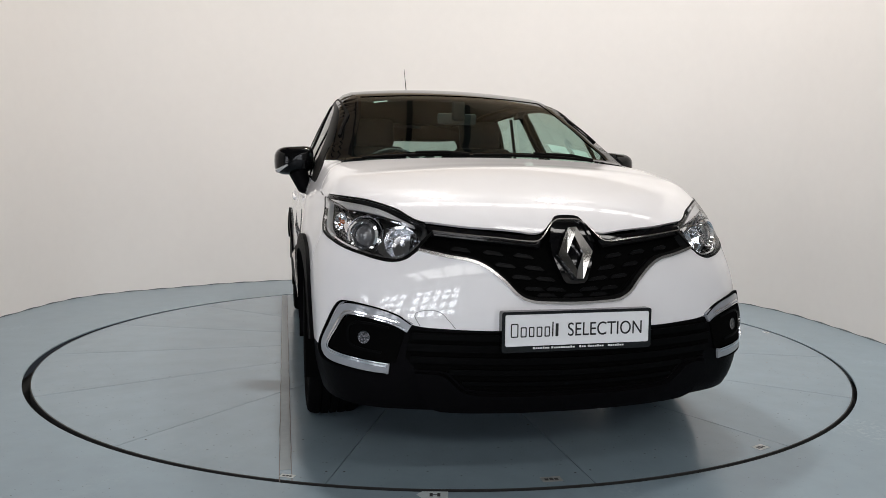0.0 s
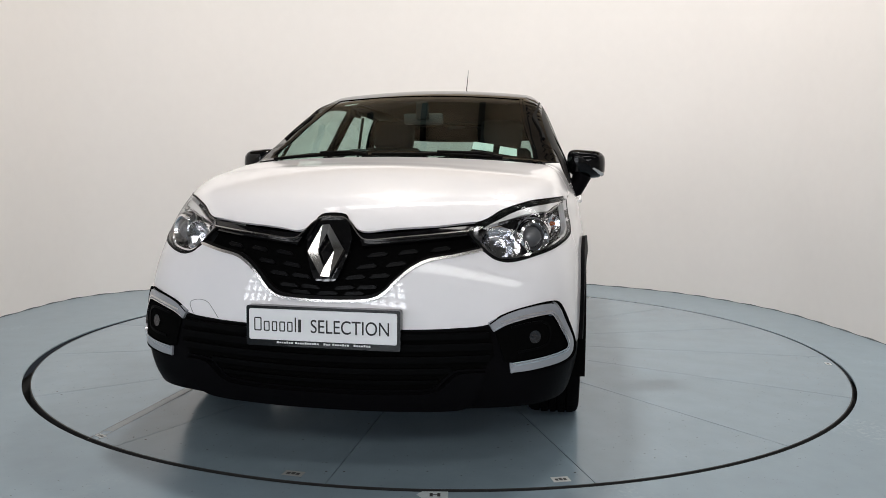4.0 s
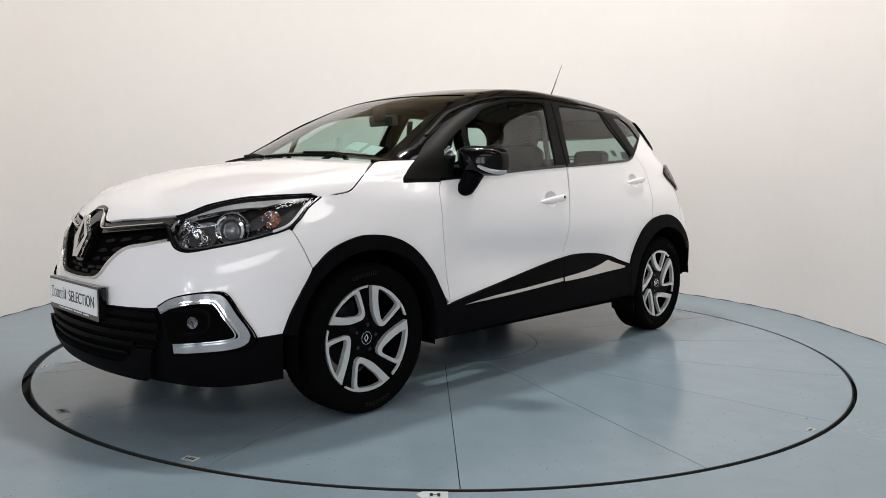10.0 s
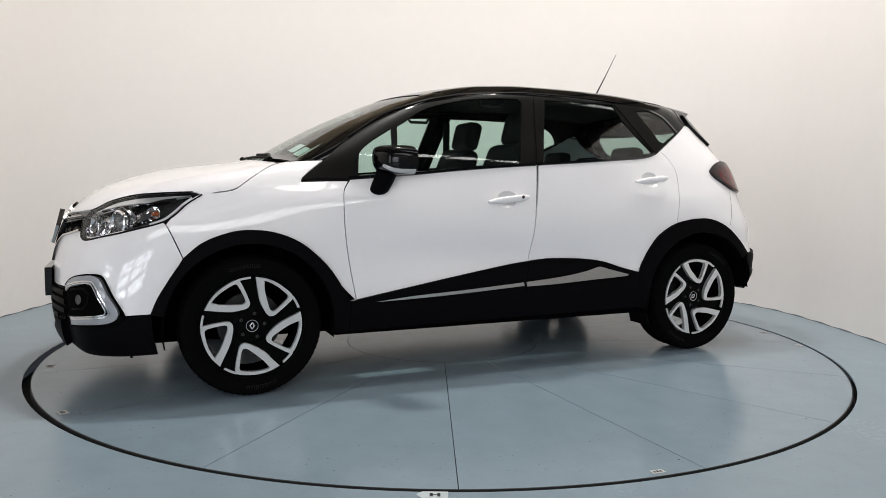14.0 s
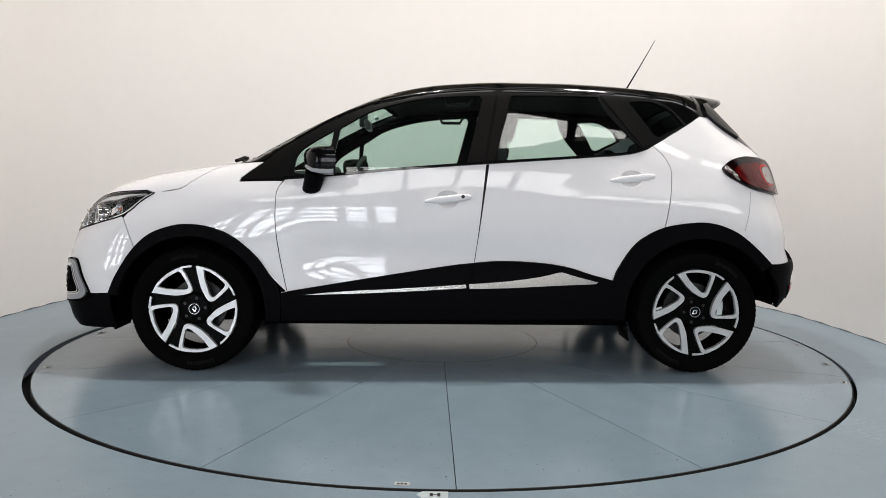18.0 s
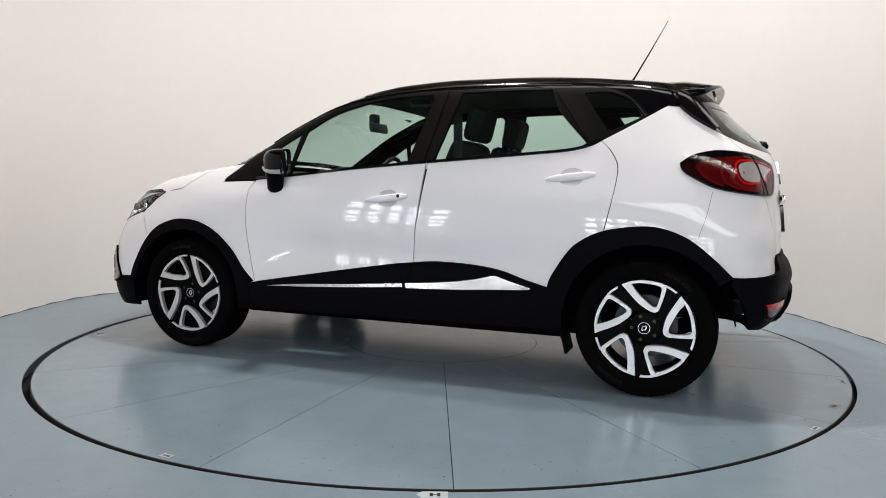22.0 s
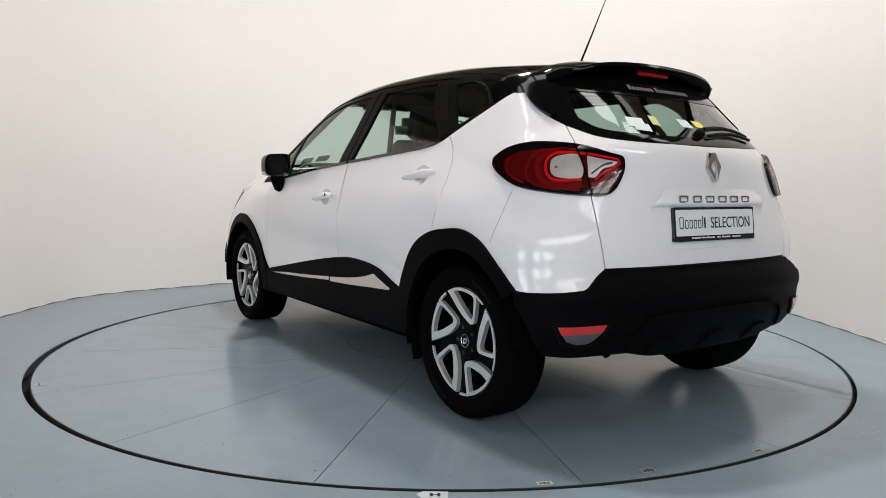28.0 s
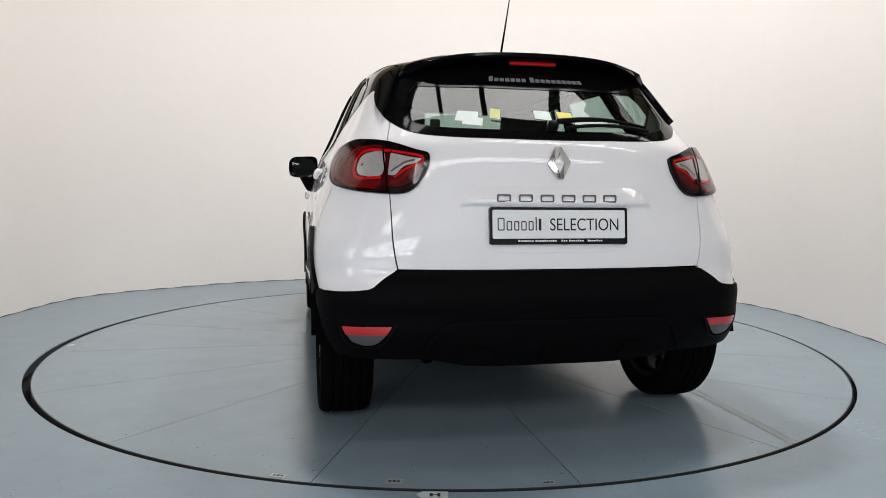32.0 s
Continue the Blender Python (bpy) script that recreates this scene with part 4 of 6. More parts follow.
def wheel_parts():
    """The meshes of one wheel, its axis along y, outwards +y."""
    tmp = new("wheel")
    # tyre with grooves and shoulder blocks
    bm = bmesh.new()
    prof = [(.236, .082), (.240, .094), (.262, .103), (.288, .1055), (.306, .101), (.3155, .090), (.3195, .076), (.3205, .058), (.3125, .056), (.3125, .050), (.3212, .048),
            (.3218, .022), (.314, .020), (.314, .013), (.3220, .011)]
    prof = prof + [(r, -y) for r, y in prof[::-1]]
    n = 216
    rows = []
    for i in range(n):
        a = 2 * math.pi * i / n
        row = []
        for j, (r, y) in enumerate(prof):
            dip = 0.0022 if (i % 3 == 0 and (.3150 < r < .3207 and abs(y) > .056)) else (0.0012 if (i % 4 == 0 and .3208 < r) else 0.0)
            row.append(bm.verts.new(((r - dip) * math.cos(a), y, (r - dip) * math.sin(a))))
        rows.append(row)
    for a, b in zip(rows, rows[1:] + rows[:1]):
        for j in range(len(prof) - 1):
            bm.faces.new((a[j], a[j + 1], b[j + 1], b[j]))
    bmesh.ops.recalc_face_normals(bm, faces=bm.faces)
    tyre = part("tyre", bm, M_RUBBER, tmp, smooth=25)
    # raised ring and plain maker's marks on the side wall
    bm = bmesh.new()
    lathe(bm, [(.2475, .0990), (.2485, .1000), (.2500, .1000), (.2510, .0995)], 96)
    part("tyre_ring", bm, M_RUBBER, tyre)
    for a0, k in ((70, 7), (250, 7)):
        for i in range(k):
            a = radians(a0 + i * 4.2)
            m = pose(.279 * math.cos(a), .1053, .279 * math.sin(a)) @ Matrix(((math.sin(a), math.cos(a), 0, 0), (0, 0, 1, 0), (-math.cos(a), math.sin(a), 0, 0), (0, 0, 0, 1)))
            flat("sidewall_mark", [rect(-.007, -.009, .007, .009, .002, 2), rect(-.004, -.006, .004, .006, .001, 2)], m, M_TYREMARK, tyre, 0.002)
    # barrel
    bm = lathe(bmesh.new(), [(.236, .084), (.2385, .090), (.2365, .094), (.2335, .092), (.230, .080), (.222, .05), (.205, -.03), (.212, -.085), (.236, -.09)], 96)
    rim = part("rim", bm, M_RIM, tmp, smooth=40)
    # dark spokes in the gaps between the bright loops
    R = .234

    def spin(poly, k):
        a = radians(72 * k)
        return [(-(x * math.cos(a) + y * math.sin(a)) * R, (-x * math.sin(a) + y * math.cos(a)) * R) for x, y in poly]
    face = Matrix(((1, 0, 0, 0), (0, 0, 1, 0), (0, 1, 0, 0), (0, 0, 0, 1)))

    def dish(lift):
        def place(v):
            r = np.hypot(v[:, 0], v[:, 1])
            y = 0.066 + 0.022 * np.clip(r / R, 0, 1) ** 2 + lift
            P = np.stack([v[:, 0], y, v[:, 1]], 1)
            return P, np.repeat(np.array([[0, 1.0, 0]]), len(v), 0)
        return place
    loop = smooth_line([(.07, .962), (.30, .915), (.52, .805), (.745, .615), (.79, .54), (.76, .47), (.46, .20), (.385, .165), (.31, .19), (.245, .28), (.15, .50)], .03, True, 45)
    hole = smooth_line([(.235, .885), (.36, .832), (.51, .738), (.665, .600), (.70, .55), (.68, .495), (.46, .280), (.405, .255), (.355, .292), (.315, .40), (.245, .69)], .03, True, 45)
    for k in range(5):
        shell("spoke_loop", dish(0.004), [np.array(spin(loop, k)), np.array(spin(hole, k))], .03, M_ALU, rim, "machined bright aluminium spoke loop", 0.022)
        gapish = smooth_line([(-.235, .945), (.055, .965), (.13, .52), (.235, .26), (.30, .17), (.10, .02), (-.03, .10), (-.09, .45), (-.16, .70)], .03, True, 45)
        shell("dark_spoke", dish(-0.014), [np.array(spin(gapish, k))], .04, M_RIM, rim, "", 0.03)
        arc = [(.972 * math.cos(radians(a)), .972 * math.sin(radians(a))) for a in np.linspace(91, 107, 8)] + [(.93 * math.cos(radians(a)), .93 * math.sin(radians(a))) for a in np.linspace(106, 92, 8)]
        shell("bright_arc", dish(0.004), [np.array(spin(arc, k))], .03, M_ALU, rim, "", 0.008)
        # wheel bolts
        a = radians(72 * k + 30)
        bm = lathe(bmesh.new(), [(0, .012), (.007, .012), (.009, .008), (.010, 0), (.010, -.02)], 12, pose(.056 * math.cos(a), .058, .056 * math.sin(a)))
        part("wheel_bolt", bm, M_DISC, rim)
    bm = lathe(bmesh.new(), [(0, .070), (.030, .070), (.070, .066), (.085, .055), (.088, .02), (.088, -.03)], 48)
    part("hub", bm, M_RIM, rim)
    bm = lathe(bmesh.new(), [(.0245, .0715), (.0255, .0745), (.0275, .0745), (.0285, .0705)], 40)
    part("cap_ring", bm, M_CHROME, rim)
    diamond("cap_emblem", .026, .032, Matrix.Translation((0, .0705, 0)) @ face, M_CHROME, rim)
    bm = lathe(bmesh.new(), [(.06, .0), (.145, .0), (.147, -.004), (.145, -.02), (.06, -.02)], 64)
    part("brake_disc", bm, M_DISC, tmp)
    return tmp


def wheels():
    first = wheel_parts()
    spots = [(1.298, .752, 0.0, 0), (-1.308, .748, -40.0, 0), (1.298, -.752, 20.0, 180), (-1.308, -.748, 50.0, 180)]
    for i, (x, y, a, turn) in enumerate(spots):
        m = pose(x, y, .3215, 0, 0, turn) @ pose(0, 0, 0, 0, a, 0)
        w = first if i == 0 else copy_thing(first, m)
        w.parent = car
        w.matrix_basis = m
        w["label"] = "two-tone alloy wheel with black tyre"


DASHES = ((.722, .094, (.165, .268, .378)), (.684, .098, (.130, .227)), (.652, .080, (.093, .173)), (.6205, .040, (.058, .132)), (.602, .02, (0.0, .09)))


def front_end():
    # grille backing, deep behind the opening
    g = mirrored_u([(0.0, .590), (.099, .593), (.153, .600), (.191, .620), (.230, .660), (.281, .700), (.332, .724), (.415, .738), (.505, .755), (.492, .79), (.515, .838), (.358, .822), (.149, .803), (.100, .805), (.070, .825), (.050, .842), (0.0, .850)])
    grille = sheet("grille", "nose", g, M_PITBLACK, proud=-0.030, thick=0.005, label="black front grille with honeycomb slats")[0]
    # wall of the opening
    for s in (1, -1):
        strip("grille_edge", "nose", [(s * u, v + 0.005) for u, v in GRILLE_LOW], 0.014, M_TRIM, proud=-0.004, thick=0.03, parent=grille)
    strip("chrome_strip", "nose", [(-u, v - 0.003) for u, v in GRILLE_LOW] + [(u, v - 0.003) for u, v in GRILLE_LOW[::-1][1:]], 0.0085, M_STRIP, proud=0.010, parent=grille, label="thin chrome strip under the grille")
    # glossy bars under the bonnet edge
    for s in (1, -1):
        up = [(s * u, v) for u, v in [(.095, .806), (.110, .803), (.150, .802), (.358, .820), (.505, .833)]]
        dn = [(s * u, v) for u, v in [(.492, .800), (.355, .786), (.150, .766), (.115, .762)]]
        sheet("grille_bar", "nose", up + dn, M_PIANO, parent=grille, proud=-0.004, thick=0.03, label="gloss black bar")
        strip("bar_edge", "nose", [(s * u, v) for u, v in [(.474, .808), (.355, .797), (.250, .788), (.140, .778), (.112, .784), (.088, .808), (.066, .832), (.044, .846), (.026, .849), (.0, .849)]], 0.0034, M_STRIP, proud=0.012, parent=grille, thick=.014)
    # offset dashes of the honeycomb
    for z, slope, starts in DASHES:
        for u in starts:
            for q in ((u, 1), (u, -1)) if u else ((0.0, 1),):
                u, k = q
                w = .034 if u else .036
                line = [(-w, -.002), (-w + .012, .0075), (w - .010, .0085), (w, .002), (w - .008, -.0035), (-w + .006, -.0045)]
                sheet("grille_slat", "nose", [(k * (u + x), z + y + slope * (u + x)) for x, y in line], M_SLAT, parent=grille, proud=-0.021, thick=0.010, cell=0.05, step=0.03, corner=20)
                strip("slat_edge", "nose", [(k * (u - w + .013), z + .0075 + slope * (u - w + .012)), (k * (u + w - .011), z + .0085 + slope * (u + w))], .0018, M_SLAT, proud=-0.0195, parent=grille, thick=.001)
    # emblem on its shield
    sh = mirrored_u([(0.0, .852), (.030, .852), (.050, .842), (.075, .78), (.072, .74), (.040, .655), (.030, .645), (0.0, .643)])
    sheet("emblem_shield", "nose", sh, M_PIANO, parent=grille, proud=0.004, thick=0.05)
    strip("shield_edge", "nose", [(-.078, .775), (-.052, .846), (-.032, .856), (.032, .856), (.052, .846), (.078, .775)], 0.010, M_PIANO, proud=0.010, parent=grille)
    m = Matrix.Translation((2.125, 0, .744)) @ pose(0, 0, 0, 0, -17, 0) @ FACE_FRONT
    diamond("front_emblem", .124, .176, m, M_EMBLEM, car)["label"] = "raised chrome diamond emblem"
    # lower intake
    low = mirrored_u([(0.0, .480), (.40, .484), (.515, .490), (.53, .40), (.50, .362), (.41, .352), (.382, .327), (.349, .298), (.255, .288), (0.0, .284)])
    intake = sheet("lower_intake", "nose", low, M_PITBLACK, proud=0.004, thick=0.004, label="black lower air intake with slats")[0]
    for z, u1, w in ((.468, .51, .020), (.432, .52, .024), (.392, .515, .022), (.352, .40, .018), (.315, .36, .012)):
        strip("intake_slat", "nose", [(-u1, z + .004), (-u1 / 2, z), (0, z - .002), (u1 / 2, z), (u1, z + .004)], w, M_INTAKE, proud=0.016, parent=intake, thick=0.02)
    strip("intake_rim", "nose", [(-.505, .357), (-.408, .350), (-.382, .325), (-.349, .293), (-.255, .283), (0, .279), (.255, .283), (.349, .293), (.382, .325), (.408, .350), (.505, .357)], .008, M_PLASTIC, proud=0.010)
    sheet("chin", "nose", mirrored_u([(0.0, .276), (.26, .278), (.355, .290), (.42, .345), (.50, .350), (.47, .24), (.43, .225), (.25, .22), (0.0, .22)]), M_PLASTIC, proud=0.026, thick=0.03, label="dark grey lower bumper lip")
    # lamps in the bumper corners
    for s in (1, -1):
        f = lambda pts: [(s * u, v) for u, v in pts]
        ring = stroke([(.518, .497), (.562, .520), (.640, .541), (.718, .548), (.738, .538), (.772, .480), (.808, .420), (.808, .398), (.780, .384), (.690, .372), (.578, .358)], .034)
        drl = shell("daytime_lamp", skin_place("nose", 0.010), [np.array(f(ring))], .02, M_LIGHTBAR, car, "C-shaped silver daytime lamp surround", 0.02)[0]
        strip("light_guide", "nose", f([(.548, .513), (.640, .535), (.712, .541), (.729, .532), (.762, .478), (.794, .423), (.793, .405), (.772, .394), (.690, .382), (.585, .367)]), .006, M_SILVER, proud=0.0125, parent=drl)
        strip("guide_lip", "nose", f([(.530, .491), (.566, .507), (.640, .526), (.706, .532), (.722, .524), (.752, .474), (.782, .424), (.782, .409), (.764, .402), (.690, .391), (.580, .376)]), .0035, M_CHROME, proud=0.0145, parent=drl)
        strip("lamp_edge", "nose", f([(.514, .508), (.558, .537), (.636, .561), (.733, .572), (.761, .559), (.804, .484), (.842, .416), (.846, .388), (.817, .364), (.585, .341)]), .004, M_PITBLACK, proud=0.011, parent=drl)
        bez = f([(.530, .494), (.580, .507), (.645, .520), (.700, .524), (.722, .515), (.780, .422), (.778, .408), (.690, .394), (.560, .380)])
        fog = sheet("fog_lamp_bezel", "nose", bez, M_PITBLACK, proud=0.008, thick=0.01)[0]
        strip("bezel_rim", "nose", f([(.580, .495), (.640, .506), (.690, .504), (.706, .48), (.700, .44), (.675, .424), (.600, .412)]), .008, M_INTAKE, proud=0.012, parent=fog)
        p, n = on_skin("nose", np.array([(s * .652, .460)]), 0.010)
        d = Vector(n[0])
        m = Matrix.Translation(p[0]) @ d.to_track_quat("Y", "Z").to_matrix().to_4x4()
        part("fog_lamp", lathe(bmesh.new(), [(0, .001), (.008, .002), (.016, .001), (.022, .002), (.0225, -.01)], 14, m), M_FOGLENS, fog, "small round fog lamp")
    # towing eye cover, a fine outline in the paint
    strip("tow_cover_seam", "nose", [(-.488, .503), (-.505, .535), (-.500, .547), (-.465, .556), (-.428, .549), (-.400, .520), (-.382, .497)], .0022, M_SEAM, proud=0.0006, thick=0.001)
    # number plate
    m = Matrix.Translation((2.166, 0, .4925)) @ FACE_FRONT
    flat("plate_holder", [rect(-.265, -.0675, .265, .0675, .008)], m @ Matrix.Translation((0, 0, .006)), M_PIANO, car, .03, label="black number plate holder")
    plate = flat("number_plate", [rect(-.254, -.046, .254, .0575, .006)], m @ Matrix.Translation((0, 0, .009)), M_PLATE, car, .003, label="white sales plate with black lettering")
    plate_text(plate, m @ Matrix.Translation((0, .005, .0095)))


def plate_text(plate, m):
    up = m @ Matrix.Translation((-.236, -.022, 0))
    bars("brand_sign", [.026, .021, .019, .020, .019, .0045, .010], [.046, .034, .034, .034, .034, .049, .043], .0075, up, M_INK, plate, hollow=.0040)
    lettering("lettering", "SELECTION", .064, m @ Matrix.Translation((-.038, -.022, 0)), M_INK, plate, width=.266)
    low = m @ Matrix.Translation((0, -.0595, -.0025))
    for x0, signs in ((-.158, (7, 10)), (.005, (3, 7)), (.108, (7,))):
        row = []
        for n in signs:
            row += [.0058 if k % 3 else .0068 for k in range(n)] + [-.003]
        bars("small_print", row, [.0052 if k % 4 else .0068 for k in range(len(row))], .0022, low @ Matrix.Translation((x0, -.0030, 0)), M_INKWHITE, plate)


def headlamps():
    for s in (1, -1):
        f = lambda pts: [(s * u, v) for u, v in pts]
        out = LAMP_TOP + LAMP_LOW[1:-1]
        lp = shrink(smooth_line(f(out), .015, True, 35), .003)
        lamp = shell("headlamp", skin_place("nose", 0.001), [lp], .02, M_LENS, car, "swept-back clear headlamp with projector", 0.004)[0]
        lamp.visible_shadow = False
        # dark bowl behind the lens
        shell("lamp_bowl", skin_place("nose", -0.065), [shrink(lp, .004)], .03, M_BOWL, lamp, "", 0.0)
        rim = lp
        P1, N1 = on_skin("nose", rim, -0.003)
        P2, _ = on_skin("nose", shrink(lp, .004), -0.066)
        k = len(rim)
        raw("lamp_wall", np.concatenate([P1, P2]), [(i, (i + 1) % k, k + (i + 1) % k, k + i) for i in range(k)], M_BOWL, lamp)
        strip("lamp_seal", "nose", f(LAMP_LOW[:-1]), .007, M_TRIM, proud=0.002, parent=lamp)
        strip("lamp_seal", "nose", f(LAMP_TOP[:-1]), .003, M_TRIM, proud=0.002, parent=lamp)
        # bright brow along the top, wide in its middle, and thin guides below
        sheet("brow", "nose", f([(.548, .832), (.600, .852), (.680, .880), (.767, .897), (.870, .907), (.979, .913), (1.048, .915), (.985, .907), (.920, .899), (.860, .884), (.800, .880), (.700, .868), (.620, .849)]), M_BROW, parent=lamp, proud=-0.009, thick=0.02, cell=.02, step=.012, corner=60, label="bright satin brow")
        strip("brow_edge", "nose", f([(.600, .843), (.700, .863), (.800, .875), (.862, .879), (.925, .894), (.985, .902)]), .004, M_DARKCHROME, proud=-0.0075, parent=lamp, thick=.012)
        strip("lower_guide", "nose", f([(.522, .772), (.545, .746), (.580, .727), (.66, .733), (.78, .758), (.90, .790)]), .006, M_CHROME, proud=-0.012, parent=lamp, thick=0.02)
        strip("outer_guide", "nose", f([(.90, .790), (.955, .812), (.990, .843), (1.020, .876), (1.055, .905)]), .010, M_BROW, proud=-0.010, parent=lamp, thick=0.02, label="white light guide")
        # faceted inner reflector with ribs towards the grille
        sheet("inner_reflector", "nose", f([(.540, .800), (.560, .832), (.620, .845), (.672, .838), (.684, .800), (.668, .752), (.600, .742), (.556, .762)]), M_FACET, parent=lamp, proud=-0.046, thick=0.01, cell=.014, corner=70)
        for k in range(4):
            strip("reflector_rib", "nose", f([(.522 + .010 * k, .770 - .004 * k), (.528 + .010 * k, .806 + .006 * k)]), .0035, M_DARKCHROME, proud=-0.028, parent=lamp, thick=.012)
        sheet("corner_guide", "nose", f([(.490, .806), (.512, .832), (.522, .832), (.512, .806), (.524, .782), (.510, .784)]), M_DARKCHROME, parent=lamp, proud=-0.010, thick=.02, cell=.015)
        sheet("side_cup", "nose", f([(.800, .800), (.812, .840), (.850, .862), (.900, .872), (.880, .836), (.850, .812)]), M_FACET, parent=lamp, proud=-0.034, thick=.01, cell=.014)
        for r in range(3):
            for k in range(4):
                u, v = .835 + .016 * k + .004 * r, .784 + .011 * r + .0045 * k
                sheet("lamp_stud", "nose", f([(u, v), (u + .008, v + .001), (u + .008, v + .006), (u, v + .005)]), M_DARKCHROME, parent=lamp, proud=-0.044, thick=.004, cell=.05)

        def at(u, v, depth):
            p, n = on_skin("nose", np.array([(s * u, v)]), depth)
            d = Vector((n[0][0], n[0][1] * 0.6, 0.05)).normalized()
            return Matrix.Translation(p[0]) @ d.to_track_quat("Y", "Z").to_matrix().to_4x4()
        m = at(.745, .808, -0.045)
        part("projector_ring", lathe(bmesh.new(), [(.039, .0), (.042, .022), (.050, .032), (.058, .028), (.061, .0), (.061, -.03)], 40, m), M_CHROME, lamp)
        part("projector_bezel", lathe(bmesh.new(), [(.064, .0), (.067, .012), (.070, .012), (.072, .0)], 40, m), M_DARKCHROME, lamp)
        part("projector_lens", lathe(bmesh.new(), [(0, .034), (.014, .0325), (.026, .027), (.035, .018), (.040, .004)], 32, m), M_BULB, lamp, "dark glass projector lens")
        m = at(.590, .790, -0.048)
        part("main_reflector", lathe(bmesh.new(), [(0, -.02), (.014, -.017), (.032, -.004), (.050, .018), (.058, .034), (.060, .030)], 11, m), M_FACET, lamp, smooth=0)
        part("main_bulb", lathe(bmesh.new(), [(0, .016), (.007, .014), (.009, .0), (.009, -.02)], 16, m), M_CHROME, lamp)
        m = at(.895, .846, -0.036)
        part("indicator_reflector", lathe(bmesh.new(), [(0, -.012), (.02, -.006), (.034, .012), (.036, .008)], 9, m), M_FACET, lamp, smooth=0)
        part("indicator_bulb", lathe(bmesh.new(), [(0, .014), (.007, .011), (.009, 0), (.009, -.012)], 16, m), M_AMBER, lamp, "amber indicator bulb")


def sides():
    for s in (1, -1):
        flip = Matrix.Diagonal((1, s, 1, 1))
        for (x0, z0, x1, z1) in HANDLES:
            cx, cz = (x0 + x1) / 2, (z0 + z1) / 2
            sheet_cup = smooth_line(cup(cx, cz), .01, True, 60)

            door = [o for o in car.children if o.name.startswith("front_door" if x0 > 0 else "rear_door")][0 if s > 0 else 1]
            v, fc = fill([sheet_cup], .009)
            P, N = on_skin("side", v, 0.0)
            r = np.hypot((v[:, 0] - cx) / .062, (v[:, 1] - cz) / .046)
            P = (P + N * (0.0 - 0.024 * np.clip(1 - r * r, 0, 1) ** 0.8)[:, None]) * np.array([1, s, 1])
            e1, e2 = P[fc[:, 1]] - P[fc[:, 0]], P[fc[:, 2]] - P[fc[:, 0]]
            bad = np.cross(e1, e2)[:, 1] * s < 0
            fc[bad] = fc[bad][:, ::-1]
            raw("handle_cup", P, [tuple(int(i) for i in t) for t in fc], M_CUPSHADE, door)
            # bowed grip, thicker at its ends
            bm = bmesh.new()
            P, N = on_skin("side", np.array([(x0 + (x1 - x0) * k / 12, z0 + (z1 - z0) * k / 12) for k in range(13)]), 0.0)
            rows = []
            for k in range(13):
                h = .0185 * (1 - .55 * max(0, (k - 9) / 3) ** 2) * (0.35 + 0.65 * min(1, k / 3.5) ** 0.7) * (1.05 if k > 7 else 1.0)
                out = .012 + .022 * math.sin(math.pi * min(1, max(0, k + .8) / 13.6)) ** .5
                q = P[k]
                ring = []
                for j in range(10):
                    a = 2 * math.pi * j / 10
                    ring.append(bm.verts.new((q[0], (q[1] + out + .010 * math.cos(a)) * s, q[2] + h * math.sin(a))))
                rows.append(ring)
            for a, b in zip(rows, rows[1:]):
                for j in range(10):
                    bm.faces.new((a[j], a[(j + 1) % 10], b[(j + 1) % 10], b[j]))
            bm.faces.new(rows[0])
            bm.faces.new(rows[-1])
            bmesh.ops.recalc_face_normals(bm, faces=bm.faces)
            grip = part("handle", bm, M_WHITE, door, smooth=60)
            if x0 > 0:
                m = Matrix.Translation((x1 + .042, (P[10][1] + .0405) * s, P[10][2] + .004)) @ (Matrix() if s > 0 else pose(0, 0, 0, 0, 0, 180))
                part("lock_button", lathe(bmesh.new(), [(0, .003), (.007, .0025), (.009, 0)], 16, m), M_INK, door)
        # mirrors
        mir = new("mirror")
        mir.parent = car
        mir["label"] = "gloss black door mirror with clear indicator"
        bm = bmesh.new()
        # cap: a rounded shell, blunt ahead, open behind
        sect = [(.713, .03), (.710, .35), (.702, .62), (.686, .83), (.655, .955), (.615, 1.0), (.578, .98)]
        rows = []
        for x, k in sect:
            ring = []
            for j in range(24):
                a = 2 * math.pi * j / 24
                c, d = math.cos(a), math.sin(a)
                y = .886 + .098 * k * math.copysign(abs(c) ** .58, c)
                z = 1.086 + .072 * k * math.copysign(abs(d) ** .62, d) - .016 * (1 if c < 0 else .2) * c
                ring.append(bm.verts.new((x + .006 - .34 * (y - .88), y * s, z)))
            rows.append(ring)
        for a, b in zip(rows, rows[1:]):
            for j in range(24):
                bm.faces.new((a[j], a[(j + 1) % 24], b[(j + 1) % 24], b[j]))
        bm.faces.new(rows[0])
        inner = [bm.verts.new(v.co + Vector((.012, -(v.co.y - .884 * s) * .12, -(v.co.z - 1.086) * .12))) for v in rows[-1]]
        for j in range(24):
            bm.faces.new((rows[-1][j], rows[-1][(j + 1) % 24], inner[(j + 1) % 24], inner[j]))
        bmesh.ops.recalc_face_normals(bm, faces=bm.faces)
        part("mirror_cap", bm, M_BLACK, mir, smooth=50)
        bm = bmesh.new()
        gl = []
        for j in range(24):
            a = 2 * math.pi * j / 24
            c, d = math.cos(a), math.sin(a)
            y = .884 + .079 * math.copysign(abs(c) ** .72, c)
            gl.append(bm.verts.new((.600 - .30 * (y - .88), y * s, 1.086 + .063 * math.copysign(abs(d) ** .75, d))))
